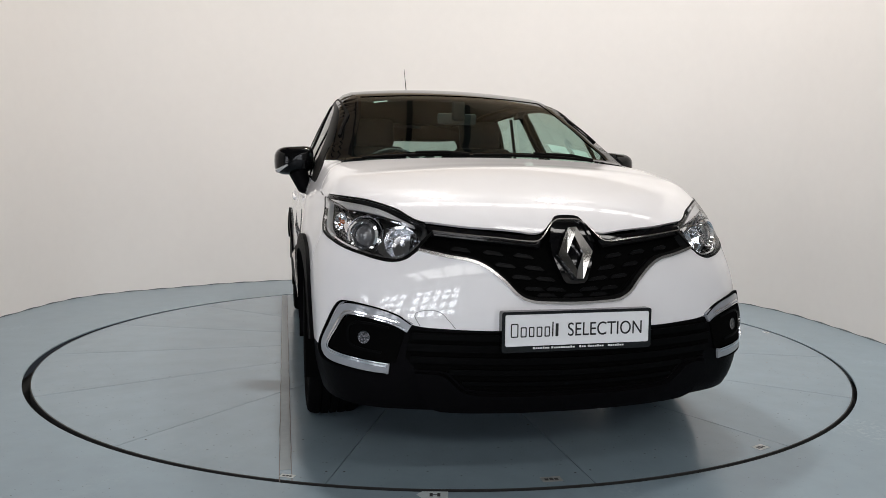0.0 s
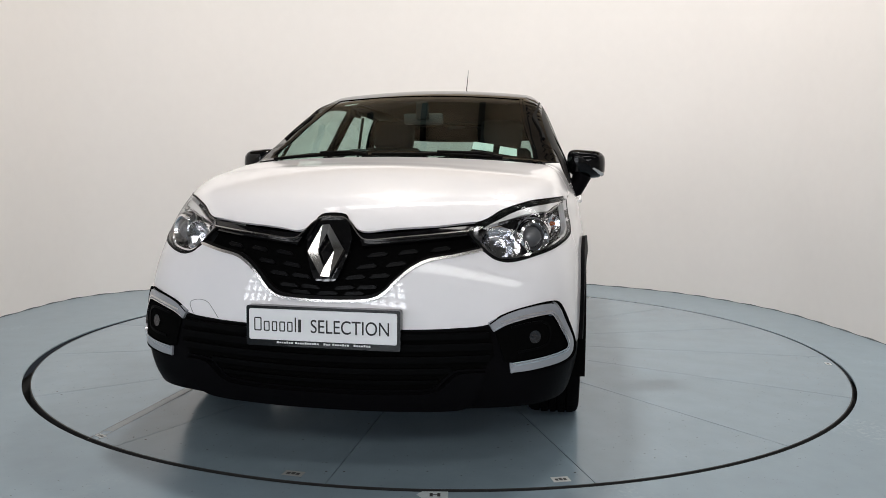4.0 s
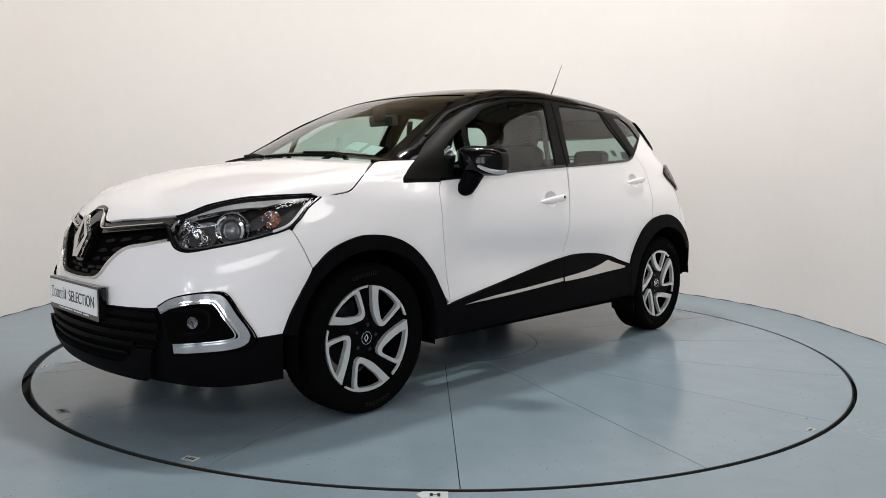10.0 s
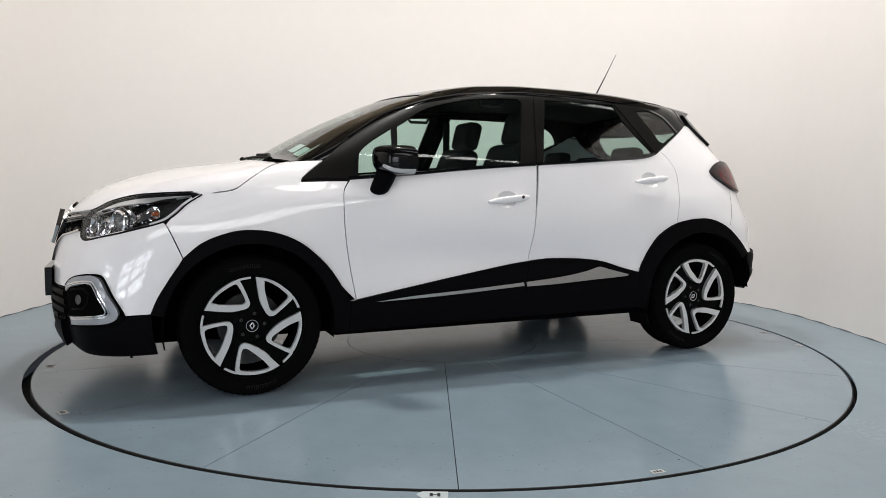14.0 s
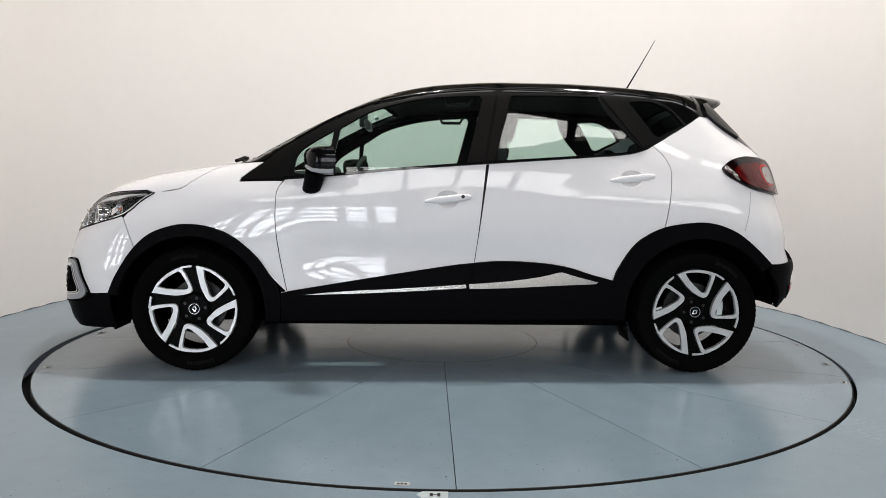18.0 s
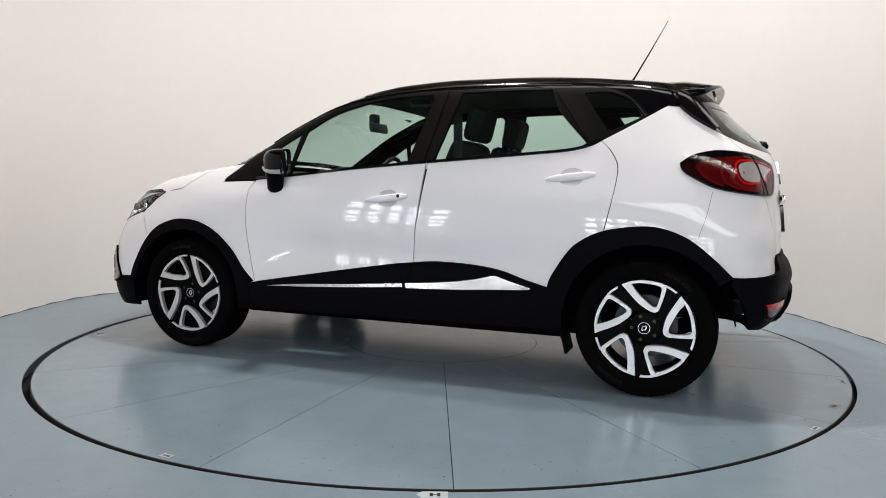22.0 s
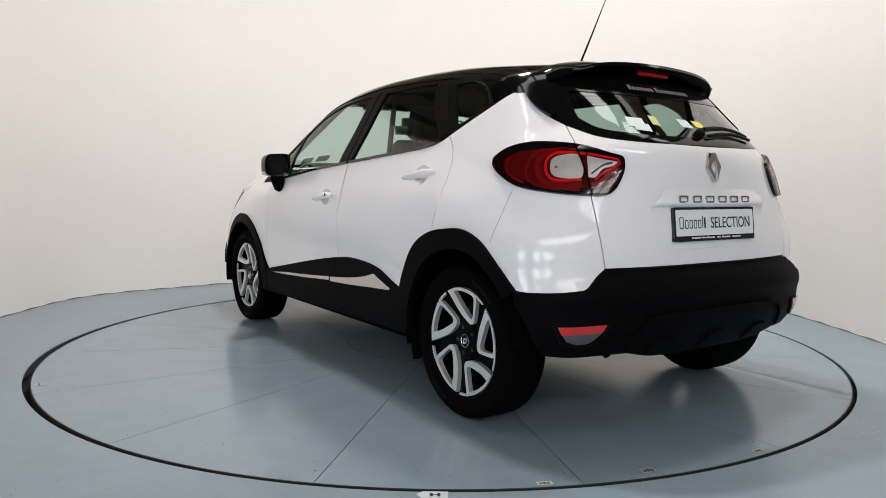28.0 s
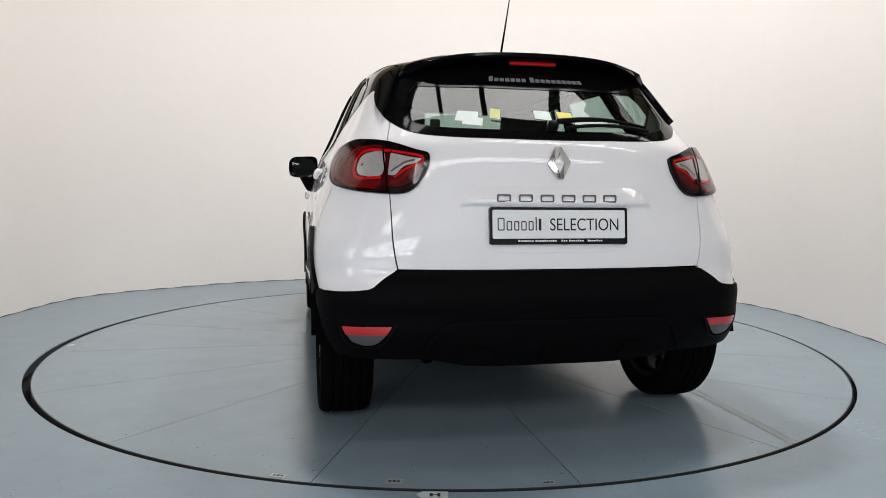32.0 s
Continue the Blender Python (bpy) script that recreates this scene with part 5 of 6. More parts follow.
        bm.faces.new(gl)
        part("mirror_glass", bm, M_MIRROR, mir, "mirror glass", smooth=0)
        # clear indicator low on the cap
        bm = bmesh.new()
        rows = []
        for k in range(9):
            # along the outer face of the cap, from its blunt front back to its rim
            u = k / 8
            x = .708 - .122 * u ** 1.5
            grow = np.interp(x, [q[0] for q in sect[::-1]], [q[1] for q in sect[::-1]])
            row = []
            for a, lift in ((-52, -.004), (-47, .004), (-36, .0055), (-25 - 6 * (1 - u), .004), (-20 - 6 * (1 - u), -.004)):
                c, d = math.cos(radians(a)), math.sin(radians(a))
                y = .886 + (.098 * grow + lift) * c ** .58
                z = 1.086 - (.072 * grow + lift) * abs(d) ** .62 - .0032 * c
                row.append(bm.verts.new((x + .008 + (.008 if lift > 0 else -.002) * (1 - u) - .34 * (y - .88), y * s, z)))
            rows.append(row)
        for a, b in zip(rows, rows[1:]):
            for j in range(5):
                bm.faces.new((a[j], a[(j + 1) % 5], b[(j + 1) % 5], b[j]))
        bm.faces.new(rows[0])
        bm.faces.new(rows[-1])
        bmesh.ops.recalc_face_normals(bm, faces=bm.faces)
        part("mirror_indicator", bm, M_CLEAR, mir, "clear indicator strip", smooth=40)
        bm = bmesh.new()
        rows = []
        for k, (x, y, z, w, d) in enumerate(((.690, .775, .960, .060, .034), (.694, .805, .940, .062, .034), (.690, .830, .950, .060, .034), (.678, .848, .985, .062, .036), (.664, .866, 1.035, .066, .045))):
            rows.append([bm.verts.new((x + w * math.cos(a) * .8, (y + d * math.sin(a)) * s, z + .02 * math.sin(a) * (-1))) for a in np.linspace(0, 2 * math.pi, 13)[:-1]])
        for a, b in zip(rows, rows[1:]):
            for j in range(12):
                bm.faces.new((a[j], a[(j + 1) % 12], b[(j + 1) % 12], b[j]))
        bm.faces.new(rows[0])
        bm.faces.new(rows[-1])
        bmesh.ops.recalc_face_normals(bm, faces=bm.faces)
        part("mirror_foot", bm, M_PLASTIC, mir, smooth=50)
    # belt seals, bright strips and seams
    strip("belt_seal", "side", [(.835, 1.000), (.540, 1.022), (.250, 1.051), (-.040, 1.075), (-.195, 1.087)], .012, M_PIANO, proud=0.006, both=True)
    strip("belt_seal", "side", [(-.215, 1.089), (-.506, 1.109), (-.770, 1.129), (-.948, 1.146), (-1.030, 1.168)], .012, M_PIANO, proud=0.006, both=True)
    front = [(.730, .406), (.531, .424), (.242, .440), (-.100, .462), (-.104, .444), (.242, .424), (.531, .411)]
    sheet("chrome_strip", "side", front, M_STRIP, both=True, proud=0.020, thick=0.01, cell=.015, label="slim chrome strip on the sill")
    rear = [(-.116, .463), (-.334, .480), (-.493, .503), (-.585, .527), (-.600, .527), (-.651, .512), (-.782, .480), (-.770, .472), (-.624, .462), (-.335, .446), (-.120, .440)]
    sheet("chrome_strip", "side", rear, M_STRIP, both=True, proud=0.020, thick=0.01, cell=.015, label="slim chrome strip on the sill")
    strip("door_seam", "side", [(-.145, .571), (-.128, .480), (-.112, .410)], .006, M_PITBLACK, proud=0.0125, both=True, thick=0.001)
    strip("bumper_seam", "side", [(-1.579, .952), (-1.560, .850), (-1.530, .751)], .0022, M_SEAM, proud=0.0006, both=True, thick=0.001)
    # pillar trims
    sheet("pillar_trim", "side", [(-.198, 1.452), (-.262, 1.462), (-.190, 1.092), (-.100, 1.086)], M_SATIN, both=True, proud=0.004, thick=0.01, corner=20)
    sheet("pillar_trim", "side", [(-.274, 1.462), (-.342, 1.456), (-.243, 1.100), (-.206, 1.096)], M_SATIN, both=True, proud=0.004, thick=0.01, corner=20)
    sheet("pillar_trim", "side", [(-.823, 1.453), (-.898, 1.452), (-1.075, 1.196), (-1.022, 1.177)], M_SATIN, both=True, proud=0.004, thick=0.01, corner=20)
    sheet("sail_trim", "side", [(1.050, .992), (.948, 1.076), (.860, 1.146), (.80, 1.120), (.815, .998)], M_SATIN, both=True, proud=0.003, thick=0.008, corner=20)
    strip("bright_edge", "side", [(-1.097, 1.432), (-1.185, 1.397), (-1.235, 1.345), (-1.268, 1.303)], .005, M_DARKCHROME, proud=0.003, both=True)
    # roof joint line
    strip("roof_joint", "side", [(.80, 1.208), (.562, 1.345), (.262, 1.436), (-.189, 1.484), (-.60, 1.482), (-.90, 1.470)], .006, M_SATIN, proud=0.003, both=True)
    # mud flaps
    for s in (1, -1):
        block("mud_flap", (.012, .16, .15), (-.935, .77 * s, .245), M_PLASTIC, car, .004, (0, 14, 0))
        block("front_deflector", (.012, .20, .07), (1.80, .50 * s, .200), M_PLASTIC, car, .004, (0, -8, 0))


def rear_end():
    # tail lamps: a lens with a joint where the tailgate opens
    edge = [(1.057, 1.073), (.997, 1.107), (.90, 1.127), (.82, 1.128), (.69, 1.116), (.566, 1.086), (.524, 1.075), (.520, 1.054), (.526, 1.023), (.560, .964), (.597, .940), (.672, .937), (.820, .949), (.932, .970), (1.008, 1.010), (1.052, 1.046)]
    for s in (1, -1):
        f = lambda pts: [(s * u, v) for u, v in pts]
        lp = smooth_line(f(edge), .010, True, 120)
        lamp = shell("tail_lamp", skin_place("tail", 0.010), [lp], .016, M_DARKRED, car, "smoked red wraparound tail lamp with clear centre", 0.02)[0]
        strip("lamp_frame", "tail", f(edge + edge[:1]), .008, M_BLACK, proud=0.0125, parent=lamp)
        top = [(1.02, 1.082), (.93, 1.114), (.82, 1.120), (.70, 1.108), (.60, 1.084), (.70, 1.092), (.82, 1.104), (.92, 1.096)]
        sheet("smoked_top", "tail", f(top), M_BLACK, parent=lamp, proud=0.0122, thick=0.004, cell=.02)
        field_red = [(1.0, 1.060), (.93, 1.095), (.82, 1.104), (.70, 1.096), (.60, 1.078), (.545, 1.066), (.535, 1.045), (.57, .985), (.61, .962), (.70, .960), (.82, .970), (.92, .99), (.97, 1.02)]
        sheet("red_field", "tail", f(field_red), M_REDDEEP, parent=lamp, proud=0.0115, thick=0.003, cell=.02, corner=110, step=.01, label="deep red inner lens")
        cl = [(.800, 1.060), (.770, 1.078), (.695, 1.078), (.690, 1.000), (.775, .997), (.800, 1.015)]
        sheet("clear_window", "tail", f(cl), M_LAMPSILVER, parent=lamp, proud=0.0128, thick=0.004, cell=.02, corner=120, step=.008, label="clear reversing lamp window")
        cl2 = [(.668, 1.078), (.665, 1.000), (.640, .999), (.610, 1.030), (.565, 1.044), (.545, 1.058), (.60, 1.066)]
        sheet("clear_window", "tail", f(cl2), M_LAMPSILVER, parent=lamp, proud=0.0128, thick=0.004, cell=.02, corner=80, step=.008)
        strip("red_guide", "tail", f([(.672, 1.086), (.775, 1.088), (.815, 1.065), (.817, 1.015), (.790, .988), (.690, .990)]), .010, M_RED, proud=0.0130, parent=lamp, label="bright red light guide")
        strip("red_guide", "tail", f([(.665, 1.086), (.60, 1.076), (.545, 1.066), (.540, 1.052), (.600, 1.022), (.640, .990)]), .008, M_RED, proud=0.0130, parent=lamp)
        strip("red_guide", "tail", f([(.76, 1.098), (.84, 1.096), (.885, 1.06), (.890, 1.00), (.84, .966), (.70, .952)]), .010, M_REDMID, proud=0.0130, parent=lamp)
        strip("red_guide", "tail", f([(.97, 1.07), (.985, 1.04), (.96, 1.005), (.90, .975)]), .008, M_REDMID, proud=0.0130, parent=lamp)
        p, n = on_skin("tail", np.array([(s * .782, 1.035)]), 0.013)
        part("indicator_bulb", lathe(bmesh.new(), [(0, .002), (.005, .0015), (.007, -.002)], 16, Matrix.Translation(p[0]) @ Vector(n[0]).to_track_quat("Y", "Z").to_matrix().to_4x4()), M_AMBER, lamp)
        # bright chevron, wide dim ring outside the clear windows, and a clear cover over all
        strip("chevron", "tail", f([(.654, 1.012), (.630, 1.030), (.604, 1.046), (.570, 1.054)]), .007, M_CHROME, proud=0.0140, parent=lamp, thick=.003)
        strip("red_ring", "tail", f([(.700, 1.094), (.79, 1.097), (.845, 1.070), (.848, 1.010), (.81, .974), (.690, .970)]), .020, M_REDMID, proud=0.0122, parent=lamp)
        strip("red_ring", "tail", f([(.655, .972), (.625, .978), (.575, 1.022), (.548, 1.040)]), .016, M_REDMID, proud=0.0122, parent=lamp)
        cover = shell("lamp_cover", skin_place("tail", 0.0185), [shrink(lp, .002)], .016, M_COVER, lamp, "", 0.006)[0]
        cover.visible_shadow = False
        strip("lamp_joint", "tail", f([(.712, 1.118), (.690, 1.06), (.668, .990), (.654, .935)]), .005, M_PITBLACK, proud=0.0195, parent=lamp, thick=.003)
        # reflectors in the bumper
        refl = sheet("rear_fog_lamp", "tail", f([(.762, .460), (.601, .466), (.622, .436), (.660, .404), (.700, .398), (.735, .410)]), M_FOGCLEAR, proud=0.0120, thick=.01, cell=.02, label="half-round bumper lamp, red over clear")[0]
        sheet("red_reflector", "tail", f([(.762, .461), (.601, .467), (.617, .440), (.750, .434)]), M_REDREFL, parent=refl, proud=0.0135, thick=.004, cell=.02, label="red reflector")
        strip("lamp_recess", "tail", f([(.775, .465), (.752, .402), (.70, .388), (.655, .394), (.612, .430), (.588, .472)]), .006, M_TRIM, proud=0.0128, thick=.012)
    # garnish over the plate, recessed field
    field = mirrored_u([(0.0, .965), (.30, .964), (.335, .952), (.400, .893), (.372, .823), (.330, .742), (.290, .729), (0.0, .727)])

    def hollow(v):
        P, N = on_skin("tail", v, 0.0)
        e = np.minimum(np.clip((.965 - v[:, 1]) / .02, 0, 1), np.clip((v[:, 1] - .727) / .03, 0, 1))
        u = np.clip((.385 - np.abs(v[:, 0])) / .05, 0, 1)
        d = np.where(v[:, 1] > .893, 0.020 * np.clip((.965 - v[:, 1]) / .05, 0, 1) * np.clip((.41 - np.abs(v[:, 0])) / .05, 0, 1), -0.030 * u * np.clip((v[:, 1] - .727) / .02, 0, 1))
        return P + N * (0.0012 + d)[:, None], skin_normal(P)
    v, fc = fill([smooth_line(field, .012, True, 30)], .012)
    P, _ = hollow(v)
    e1, e2 = P[fc[:, 1]] - P[fc[:, 0]], P[fc[:, 2]] - P[fc[:, 0]]
    bad = np.cross(e1, e2)[:, 0] > 0
    fc[bad] = fc[bad][:, ::-1]
    raw("plate_recess", P, [tuple(int(i) for i in t) for t in fc], M_WHITE, car, "white recess round the rear plate")
    # chrome signs: plain shapes
    for k in range(6):
        y = .215 - k * .0815
        (p,), (n,) = on_skin("tail", np.array([(math.atan2(y, .90), .922)]), 0.0225)
        m = Matrix.Translation(p) @ FACE_REAR
        flat("model_sign", [rect(-.026, -.014, .026, .014, .006), rect(-.0205, -.0085, .0205, .0085, .003)], m, M_DARKCHROME, car, .006)
    m = Matrix.Translation((-1.885, 0, 1.052)) @ pose(0, 0, 0, 0, 8, 0) @ FACE_REAR
    diamond("rear_emblem", .088, .118, m, M_EMBLEM, car)["label"] = "raised chrome diamond emblem"
    # plate
    m = Matrix.Translation((-1.886, 0, .822)) @ pose(0, 0, 0, 0, 6, 0) @ FACE_REAR
    flat("plate_holder", [rect(-.265, -.0675, .265, .0675, .008)], m @ Matrix.Translation((0, 0, .022)), M_PIANO, car, .03, label="black number plate holder")
    plate = flat("number_plate", [rect(-.254, -.046, .254, .0575, .006)], m @ Matrix.Translation((0, 0, .025)), M_PLATE, car, .003, label="white sales plate with black lettering")
    plate_text(plate, m @ Matrix.Translation((0, .005, .0255)))
    # bumper: ledge line, under-guard with its ribs
    guard = mirrored_u([(0.0, .478), (.30, .477), (.415, .470), (.456, .440), (.515, .372), (.50, .345), (.35, .315), (0.0, .31)])
    ug = sheet("under_guard", "tail", guard, M_PLASTIC, proud=0.011, thick=0.02, label="dark grey plastic under-guard")[0]
    strip("guard_edge", "tail", [(-.512, .375), (-.456, .444), (-.415, .474), (-.30, .481), (0, .482), (.30, .481), (.415, .474), (.456, .444), (.512, .375)], .016, M_PLASTIC, proud=0.020, parent=ug)
    for u in (-.33, 0.0, .33):
        sheet("guard_rib", "tail", [(u - .075, .335), (u - .055, .385), (u - .04, .395), (u + .04, .395), (u + .055, .385), (u + .075, .335)], M_PLASTIC, parent=ug, proud=0.022, thick=0.02, cell=.03)
    # spoiler over the rear window
    bm = bmesh.new()
    rows = []
    for k in range(25):
        y = -.555 + 1.11 * k / 24
        a = abs(y) / .555
        zt = 1.526 - .040 * a ** 2 - .055 * a ** 6
        tip = -1.600 + .050 * a ** 2 + .110 * a ** 8
        zl = 1.476 - .030 * a ** 2 - .060 * a ** 5
        sec = [(-1.33, zt - .004), (-1.42, zt - .004), (-1.52, zt - .018 * (1 - a) - .012), (tip, zl + .020), (tip - .006, zl + .008), (tip + .004, zl), (-1.50 + .05 * a, zl - .012), (-1.46 + .04 * a, zl - .035 - .02 * a), (-1.40, zl - .02)]
        rows.append([bm.verts.new((x, y * (1 - .04 * (x < -1.45)), z)) for x, z in sec])
    for a, b in zip(rows, rows[1:]):
        for j in range(8):
            bm.faces.new((a[j], a[j + 1], b[j + 1], b[j]))
    for row, k in ((rows[0], 1), (rows[-1], -1)):
        for v in row:
            v.co.x = max(v.co.x, -1.44)
    for row in (rows[1], rows[-2]):
        for v in row:
            v.co.x = max(v.co.x, -1.535)
    bm.faces.new(rows[0])
    bm.faces.new(rows[-1])
    bmesh.ops.recalc_face_normals(bm, faces=bm.faces)
    fin = [(.985, 1.362), (.938, 1.312), (.880, 1.270), (.815, 1.235), (.790, 1.248), (.815, 1.30), (.845, 1.36), (.875, 1.425), (.955, 1.418)]
    sheet("spoiler_fin", "tail", fin, M_BLACK, both=True, proud=0.018, thick=0.026, cell=.02, label="gloss black fin beside the rear window")
    sheet("spoiler_cheek", "tail", [(1.035, 1.352), (.97, 1.350), (.93, 1.405), (.80, 1.445), (.70, 1.465), (.72, 1.490), (.86, 1.484), (.96, 1.455), (1.06, 1.405)], M_BLACK, both=True, proud=0.002, thick=0.02, cell=.02)
    sp = part("spoiler", bm, M_BLACK, car, "gloss black roof spoiler", 40)
    block("stop_lamp", (.012, .195, .016), (-1.560, 0, 1.460), M_REDREFL, sp, .004, (0, 25, 0), "red high stop lamp")
    # writing on the glass as plain bars, and stickers
    for y0, count in ((.20, 7), (.022, 10)):
        for k in range(count):
            y = y0 - .0235 * k
            h = .022 if k == 0 else .015
            u0, u1 = math.atan2(y, .62), math.atan2(y - .018, .62)
            sheet("window_sign", "tail", [(u0, 1.379), (u1, 1.379), (u1, 1.379 + h), (u0, 1.379 + h)], M_GREYINK, proud=0.0020, thick=.0008, cell=.05, corner=10)
    for u, v, w, h, mt, nm in ((.400, 1.225, .10, .045, M_CARD, "window_card"), (.27, 1.237, .05, .045, M_YELLOWCARD, "window_card"), (.03, 1.235, .085, .040, M_CARD, "window_card"), (-.09, 1.235, .075, .034, M_YELLOW, "window_card"), (.37, 1.205, .09, .035, M_CARD, "window_card")):
        sheet(nm, "tail", [(u - w / 2, v - h / 2), (u + w / 2, v - h / 2 + .006), (u + w / 2, v + h / 2), (u - w / 2, v + h / 2 - .004)], mt, proud=0.0012, thick=.0008, cell=.03, corner=10)
    # wiper
    (p,), (n,) = on_skin("tail", np.array([(0.0, 1.185)]), 0.012)
    wp = part("rear_wiper", lathe(bmesh.new(), [(0, .020), (.012, .018), (.020, .010), (.022, -.02)], 24, Matrix.Translation(p) @ Vector(n).to_track_quat("Y", "Z").to_matrix().to_4x4()), M_SATIN, car, "black rear wiper with arm")
    pts = [on_skin("tail", np.array([(-.02 - .46 * k / 8, 1.190 + .018 * math.sin(math.pi * k / 8))]), 0.026 - .012 * k / 8)[0][0] for k in range(9)]
    part("wiper_arm", tube(bmesh.new(), pts, .011, 8, .005), M_SATIN, wp)
    pts = [on_skin("tail", np.array([(-.06 - .42 * k / 8, 1.176 + .016 * math.sin(math.pi * k / 8))]), 0.012)[0][0] for k in range(9)]
    part("wiper_blade", tube(bmesh.new(), pts, .007, 6), M_SATIN, wp)
    # antenna, exhaust
    ant = part("antenna", tube(bmesh.new(), [(-1.110, .009, 1.540), (-1.125, .009, 1.572)], .014, 12, .008), M_TRIM, car, "thin black roof antenna")
    part("antenna_rod", tube(bmesh.new(), [(-1.125, .009, 1.570), (-1.20, .009, 1.70), (-1.300, .009, 1.880)], .0055, 8, .0016), M_TRIM, ant)
    part("exhaust_pipe", tube(bmesh.new(), [(-1.40, .46, .35), (-1.66, .46, .352), (-1.73, .46, .338), (-1.77, .46, .312)], .021, 14), M_PITBLACK, car)


def glass_fittings():
    # scuttle and front wipers
    sheet("scuttle", "top", mirrored([(1.226, 0.0), (1.219, .2), (1.184, .45), (1.150, .685), (1.095, .672), (1.139, .45), (1.174, .2), (1.180, 0.0)]), M_SATIN, proud=-0.012, thick=0.02)
    for y0, y1, nm in ((.50, -.10, "wiper"), (-.12, -.60, "wiper")):
        pts = []
        for k in range(9):
            y = y0 + (y1 - y0) * k / 8
            x = 1.188 - .18 * y * y - .018 * math.sin(math.pi * k / 8)
            pts.append(on_skin("top", np.array([(x, y)]), 0.007)[0][0])
        w = part(nm, tube(bmesh.new(), pts, .0065, 8), M_SATIN, car, "black windscreen wiper")
        arm = [on_skin("top", np.array([(1.20 - .18 * y0 * y0, y0)]), 0.008)[0][0], on_skin("top", np.array([(1.175 - .17 * y0 * y0, y0 - .1)]), 0.018)[0][0], pts[4] + np.array([0, 0, .012])]
        part("wiper_arm", tube(bmesh.new(), arm, .010, 8, .006), M_SATIN, w)
    # rear-view mirror, its foot, and cards behind the glass
    rv = block("rear_view_mirror", (.030, .22, .060), (.47, 0, 1.335), M_GREYCASE, car, .012, (0, 10, 0), "black inside mirror")
    block("mirror_foot", (.05, .07, .10), (.50, 0, 1.375), M_DASH, rv, .015)
    sheet("window_card", "top", [(.462, -.46), (.462, -.385), (.440, -.385), (.440, -.46)], M_CARD, proud=-0.010, thick=.0008, cell=.04, corner=10, label="small paper strip at the top of the windscreen")
    for y, w in ((.395, .10), (.515, .085)):
        sheet("window_card", "top", [(1.035, y - w / 2), (1.030, y + w / 2), (.965, y + w / 2 - .004), (.970, y - w / 2)], M_CARD, proud=-0.012, thick=.0008, cell=.04, corner=10, label="white paper card behind the windscreen")


def cabin():
    # dark tub and linings
    tub = block("cabin_floor", (2.9, 1.08, .06), (-.30, 0, .40), M_DARKCLOTH, car, .02)
    lining = [(.82, .60), (.82, .985), (.54, 1.010), (-.2, 1.070), (-1.0, 1.14), (-1.5, 1.14), (-1.5, .86), (-.96, .84), (-.86, .60)]
    sheet("door_lining", "side", lining, M_DASH, both=True, proud=-0.055, thick=0.01, corner=20)
    sheet("headlining", "top", mirrored([(.34, 0.0), (.31, .45), (.1, .52), (-.6, .52), (-1.2, .47), (-1.38, .42), (-1.40, 0.0)]), M_LINING, proud=-0.035, thick=0.01, cell=.06)
    block("dashboard", (.46, 1.34, .22), (.93, 0, .930), M_DASH, car, .06, (0, -6, 0), "dark grey dashboard", segments=4)
    block("instrument_hood", (.20, .36, .10), (.80, -.36, 1.045), M_DASH, car, .04, segments=3)
    block("bulkhead", (.05, 1.45, .55), (1.16, 0, .72), M_PITBLACK, car, .01)
    # steering wheel on the car's right
    m = pose(.60, -.36, .985, 0, 0, 0) @ pose(0, 0, 0, 0, -24, 0)
    ring = [m @ Vector((0, .185 * math.cos(a), .185 * math.sin(a))) for a in np.linspace(0, 2 * math.pi, 33)]
    sw = part("steering_wheel", tube(bmesh.new(), ring, .015, 10), M_DASH, car, "black steering wheel")
    block("wheel_boss", (.06, .14, .12), (.61, -.36, .985), M_DASH, sw, .03, (0, -24, 0))
    # seats
    for y in (.36, -.36):
        seat = block("front_seat", (.50, .50, .16), (.12, y, .62), M_DARKCLOTH, car, .06, (0, -8, 0), "charcoal cloth front seat with headrest", segments=3)
        block("seat_back", (.15, .48, .62), (-.20, y, .92), M_DARKCLOTH, seat, .06, (0, -20, 0), taper=.84, segments=3)
        block("headrest", (.10, .27, .19), (-.345, y, 1.305), M_DARKCLOTH, seat, .045, (0, -14, 0), segments=3)
        for dy in (.06, -.06):
            part("headrest_post", tube(bmesh.new(), [(-.31, y + dy, 1.16), (-.335, y + dy, 1.27)], .007, 8), M_STEEL, seat)
    bench = block("rear_seat", (.48, 1.26, .16), (-.72, 0, .66), M_DARKCLOTH, car, .06, (0, -6, 0), "charcoal cloth rear bench with headrests", segments=3)
    block("bench_back", (.14, 1.24, .46), (-1.00, 0, .88), M_DARKCLOTH, bench, .06, (0, -20, 0), taper=.94, segments=3)
    for y in (.40, 0.0, -.40):
        block("headrest", (.09, .25, .14 if y else .11), (-1.105, y, 1.150 if y else 1.115), M_DARKCLOTH, bench, .04, (0, -14, 0), segments=3)
    block("parcel_shelf", (.52, 1.12, .03), (-1.42, 0, 1.085), M_DASH, car, .01)
    for s in (1, -1):
        part("roof_handle", tube(bmesh.new(), [(.02, .555 * s, 1.44), (.0, .535 * s, 1.405), (-.12, .535 * s, 1.405), (-.14, .555 * s, 1.44)], .010, 8), M_LINING, car)
        part("seat_belt", rbox(bmesh.new(), (.05, .006, .50), (-.30, .60 * s, 1.17), .002, (9 * s, 4, 0)), M_DASH, car)


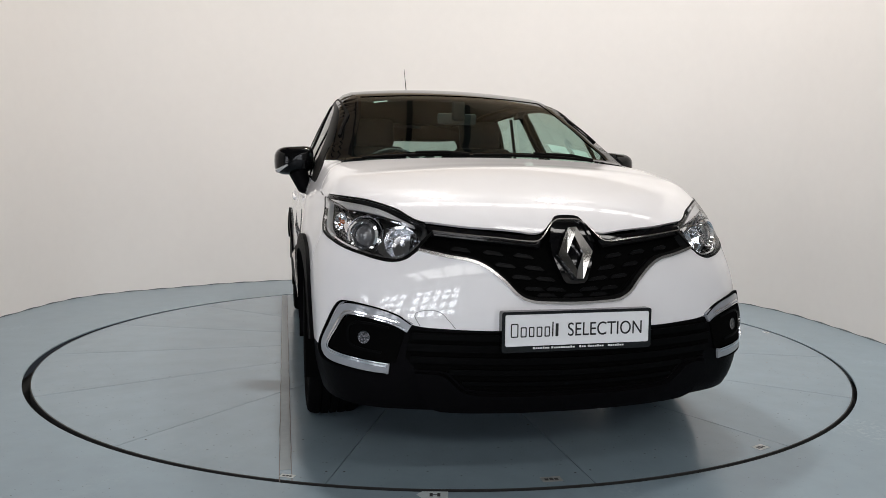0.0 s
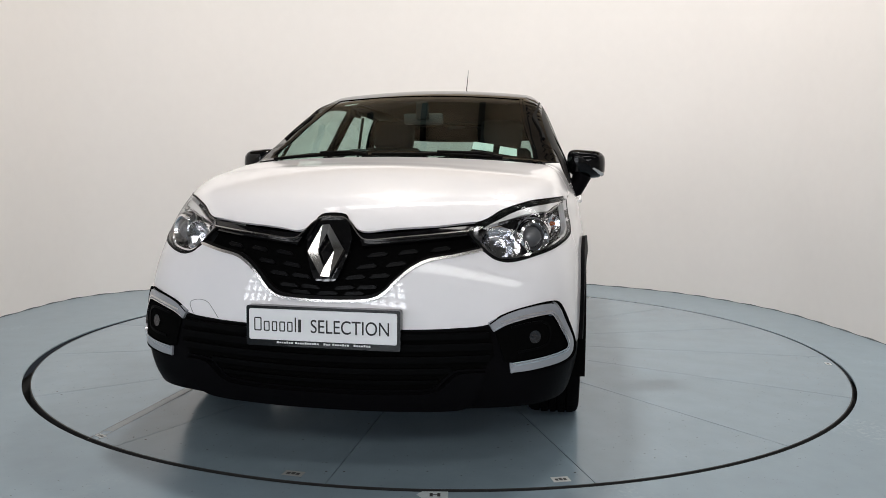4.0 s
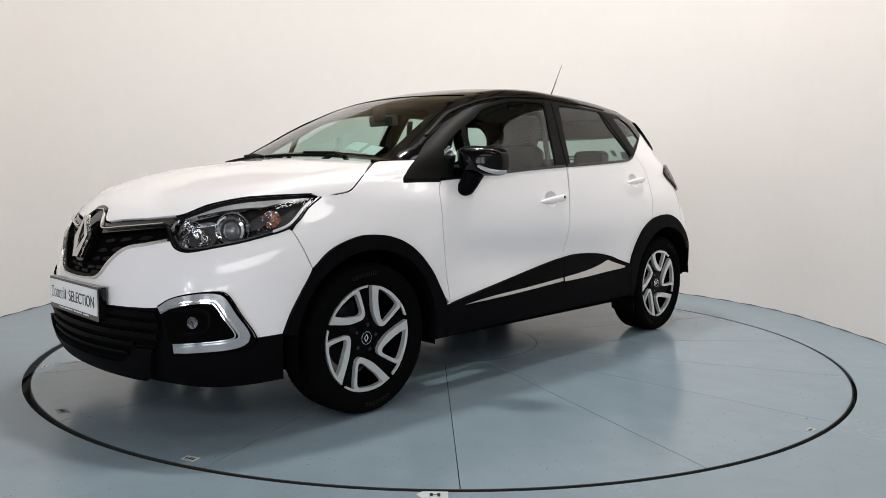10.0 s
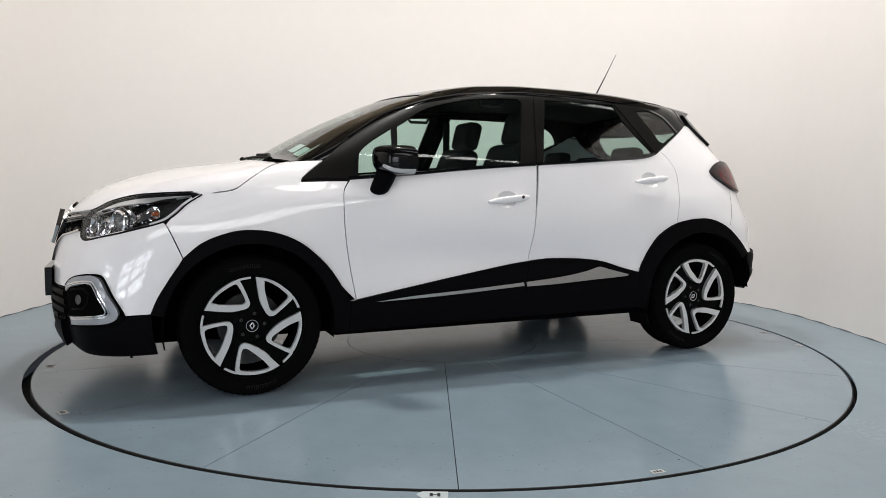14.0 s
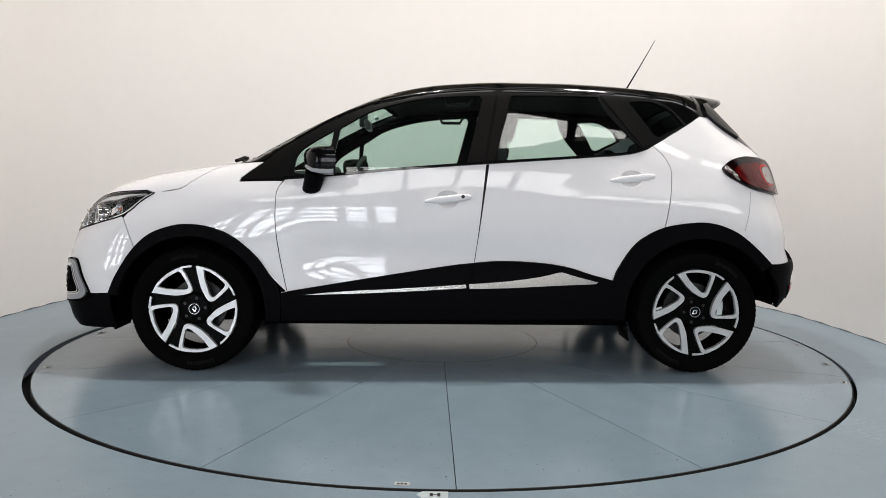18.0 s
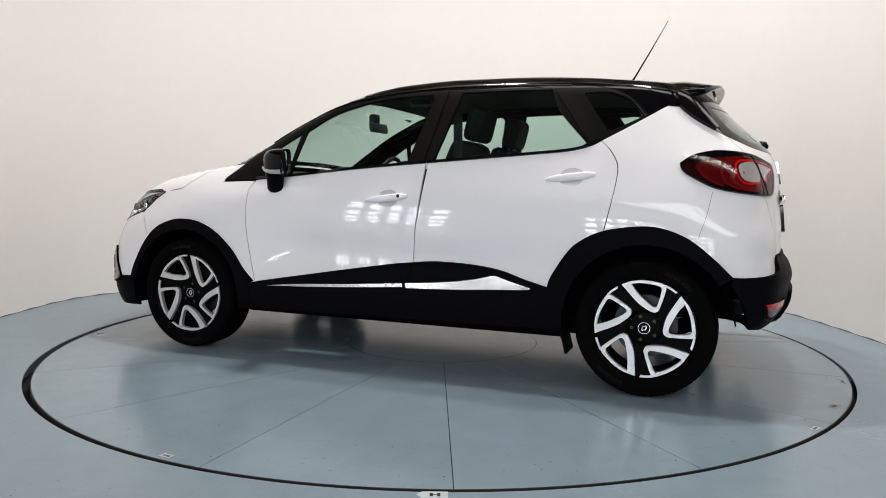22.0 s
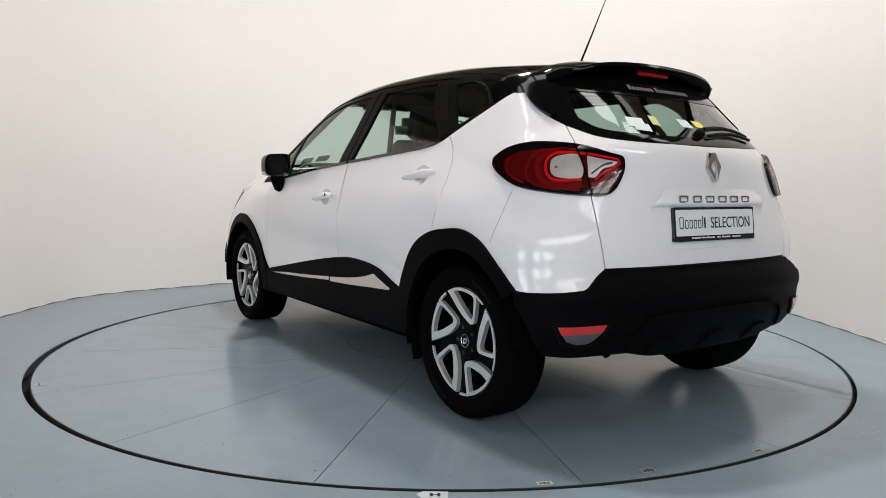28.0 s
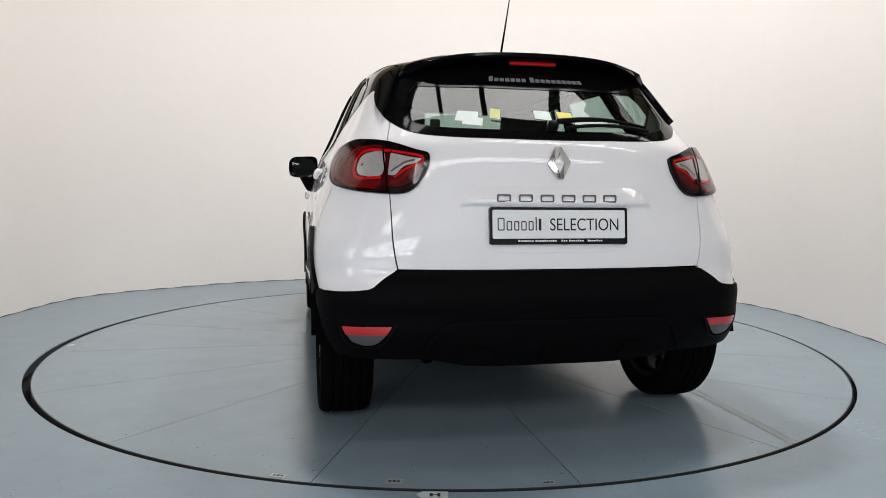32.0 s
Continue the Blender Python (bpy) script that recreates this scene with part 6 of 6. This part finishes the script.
def under():
    block("underbody", (2.7, 1.20, .10), (.25, 0, .27), M_PITBLACK, car, .03)
    block("rear_axle", (.12, 1.30, .08), (-1.308, 0, .335), M_PITBLACK, car, .03)
    block("sump_guard", (.70, .90, .10), (1.55, 0, .24), M_PITBLACK, car, .03)
    block("spare_well", (.56, .90, .10), (-1.56, 0, .42), M_PITBLACK, car, .05)
    for s in (1, -1):
        block("sill_beam", (1.85, .12, .14), (-.01, .74 * s, .31), M_PITBLACK, car, .02)
        for x, r in ((1.30, .385), (-1.31, .392)):
            bm = bmesh.new()
            rows = []
            for k in range(25):
                a = radians(-12 + (204 if x > 0 else 186) * k / 24)
                rows.append([bm.verts.new((x + q * math.cos(a), y * s, .325 + q * math.sin(a))) for y, q in ((.872, r - .006), (.845, r), (.56, r))] + [bm.verts.new((x + .05 * math.cos(a), .56 * s, .325 + .05 * math.sin(a)))])
            for a, b in zip(rows, rows[1:]):
                bm.faces.new((a[0], b[0], b[1], a[1]))
                bm.faces.new((a[1], b[1], b[2], a[2]))
                bm.faces.new((a[2], b[2], b[3], a[3]))
            bmesh.ops.recalc_face_normals(bm, faces=bm.faces)
            part("wheel_well", bm, M_PITBLACK, car)
            part("hub_carrier", lathe(bmesh.new(), [(0, .0), (.07, .0), (.08, -.03), (.08, -.14)], 20, pose(x, .74 * s, .3215, 0, 0, 0 if s > 0 else 180)), M_PITBLACK, car)


M_PIANO = material("piano_black", (0.003, 0.003, 0.0035), 0.06, spec=0.5)
M_DARKCHROME = material("dark_chrome", (0.35, 0.35, 0.37), 0.15, metal=1.0)
M_SLAT = material("grille_slat_black", (0.004, 0.004, 0.0044), 0.42, spec=0.08)
M_PITBLACK = material("underbody_black", (0.002, 0.002, 0.002), 0.9, spec=0.02)
M_INTAKE = material("intake_black", (0.002, 0.002, 0.0022), 0.5, spec=0.03)
M_SATIN = material("satin_black_film", (0.006, 0.0055, 0.0052), 0.45, spec=0.05)
M_EMBLEM = material("brushed_dark_chrome", (0.60, 0.58, 0.56), 0.09, metal=1.0)
M_DISC = material("brake_disc_iron", (0.05, 0.05, 0.05), 0.45, metal=0.8, vary=0.2, grain=0.1)
M_STRIP = material("satin_chrome", (0.62, 0.60, 0.58), 0.26, metal=1.0)
M_SEAM = material("seam_dark", (0.28, 0.28, 0.28), 0.7)
# body white made greyer, so the hollow's shade is in the colour
M_CUPSHADE = material("handle_cup_white", (0.66, 0.65, 0.66), 0.3, coat=1.0)
M_MIRROR = material("mirror_silver", (0.9, 0.9, 0.9), 0.02, metal=1.0)
M_BOWL = material("lamp_bowl_dark", (0.022, 0.022, 0.0225), 0.25, spec=0.5)
M_BROW = material("satin_lamp_silver", (0.80, 0.80, 0.81), 0.28, metal=0.6, coat=0.5)
M_BULB = material("projector_glass", (0.10, 0.10, 0.105), 0.03, coat=1.0)
M_REDDEEP = material("deep_red_lens", (0.065, 0.0012, 0.0016), 0.08, spec=0.3, vary=0.35, grain=0.25, size=50)
M_LAMPSILVER = material("lamp_reflector_silver", (0.62, 0.60, 0.59), 0.24, metal=0.4, bump=0.4, bump_size=60, vary=0.08, grain=0.1, size=90)
M_FACET = material("faceted_reflector", (0.80, 0.80, 0.82), 0.05, metal=1.0, bump=0.5, bump_size=70)
M_FOGLENS = material("fog_lens", (0.07, 0.07, 0.075), 0.12, metal=0.9, bump=1.0, bump_size=90)
M_FOGCLEAR = material("fog_clear", (0.085, 0.08, 0.083), 0.12, spec=0.5, bump=0.6, bump_size=150)
M_REDMID = material("red_glow_lens", (0.14, 0.002, 0.003), 0.10, spec=0.4)
M_REDREFL = material("red_reflector", (0.48, 0.012, 0.014), 0.12, coat=0.8, bump=0.3, bump_size=300)
M_GREYINK = material("grey_window_sign", (0.20, 0.21, 0.22), 0.5)
M_CARD = material("paper_card", (0.62, 0.70, 0.68), 0.6, vary=0.08, grain=0.05)
M_YELLOWCARD = material("yellow_green_card", (0.55, 0.56, 0.22), 0.6, vary=0.25, grain=0.2, size=120)
M_YELLOW = material("yellow_card", (0.72, 0.62, 0.10), 0.6)
M_LINING = material("roof_lining", (0.030, 0.028, 0.026), 0.95, vary=0.05, grain=0.1)
M_GREYCASE = material("grey_plastic_case", (0.06, 0.058, 0.055), 0.4)
M_TYREMARK = material("sidewall_mark_rubber", (0.010, 0.010, 0.0102), 0.7, spec=0.1)
wheels()
front_end()
headlamps()
sides()
rear_end()
glass_fittings()
cabin()
under()


def motions():
    times = [0.5 * k for k in range(65)]
    walk(table, [(t, pose(0, 0, 0, 0, 0, heading(t))) for t in times])
    walk(car, [(t, pose(0, 0, 0, 0, 0, heading(t)) @ pose(0, CAR_SIDE, 0)) for t in times])


motions()
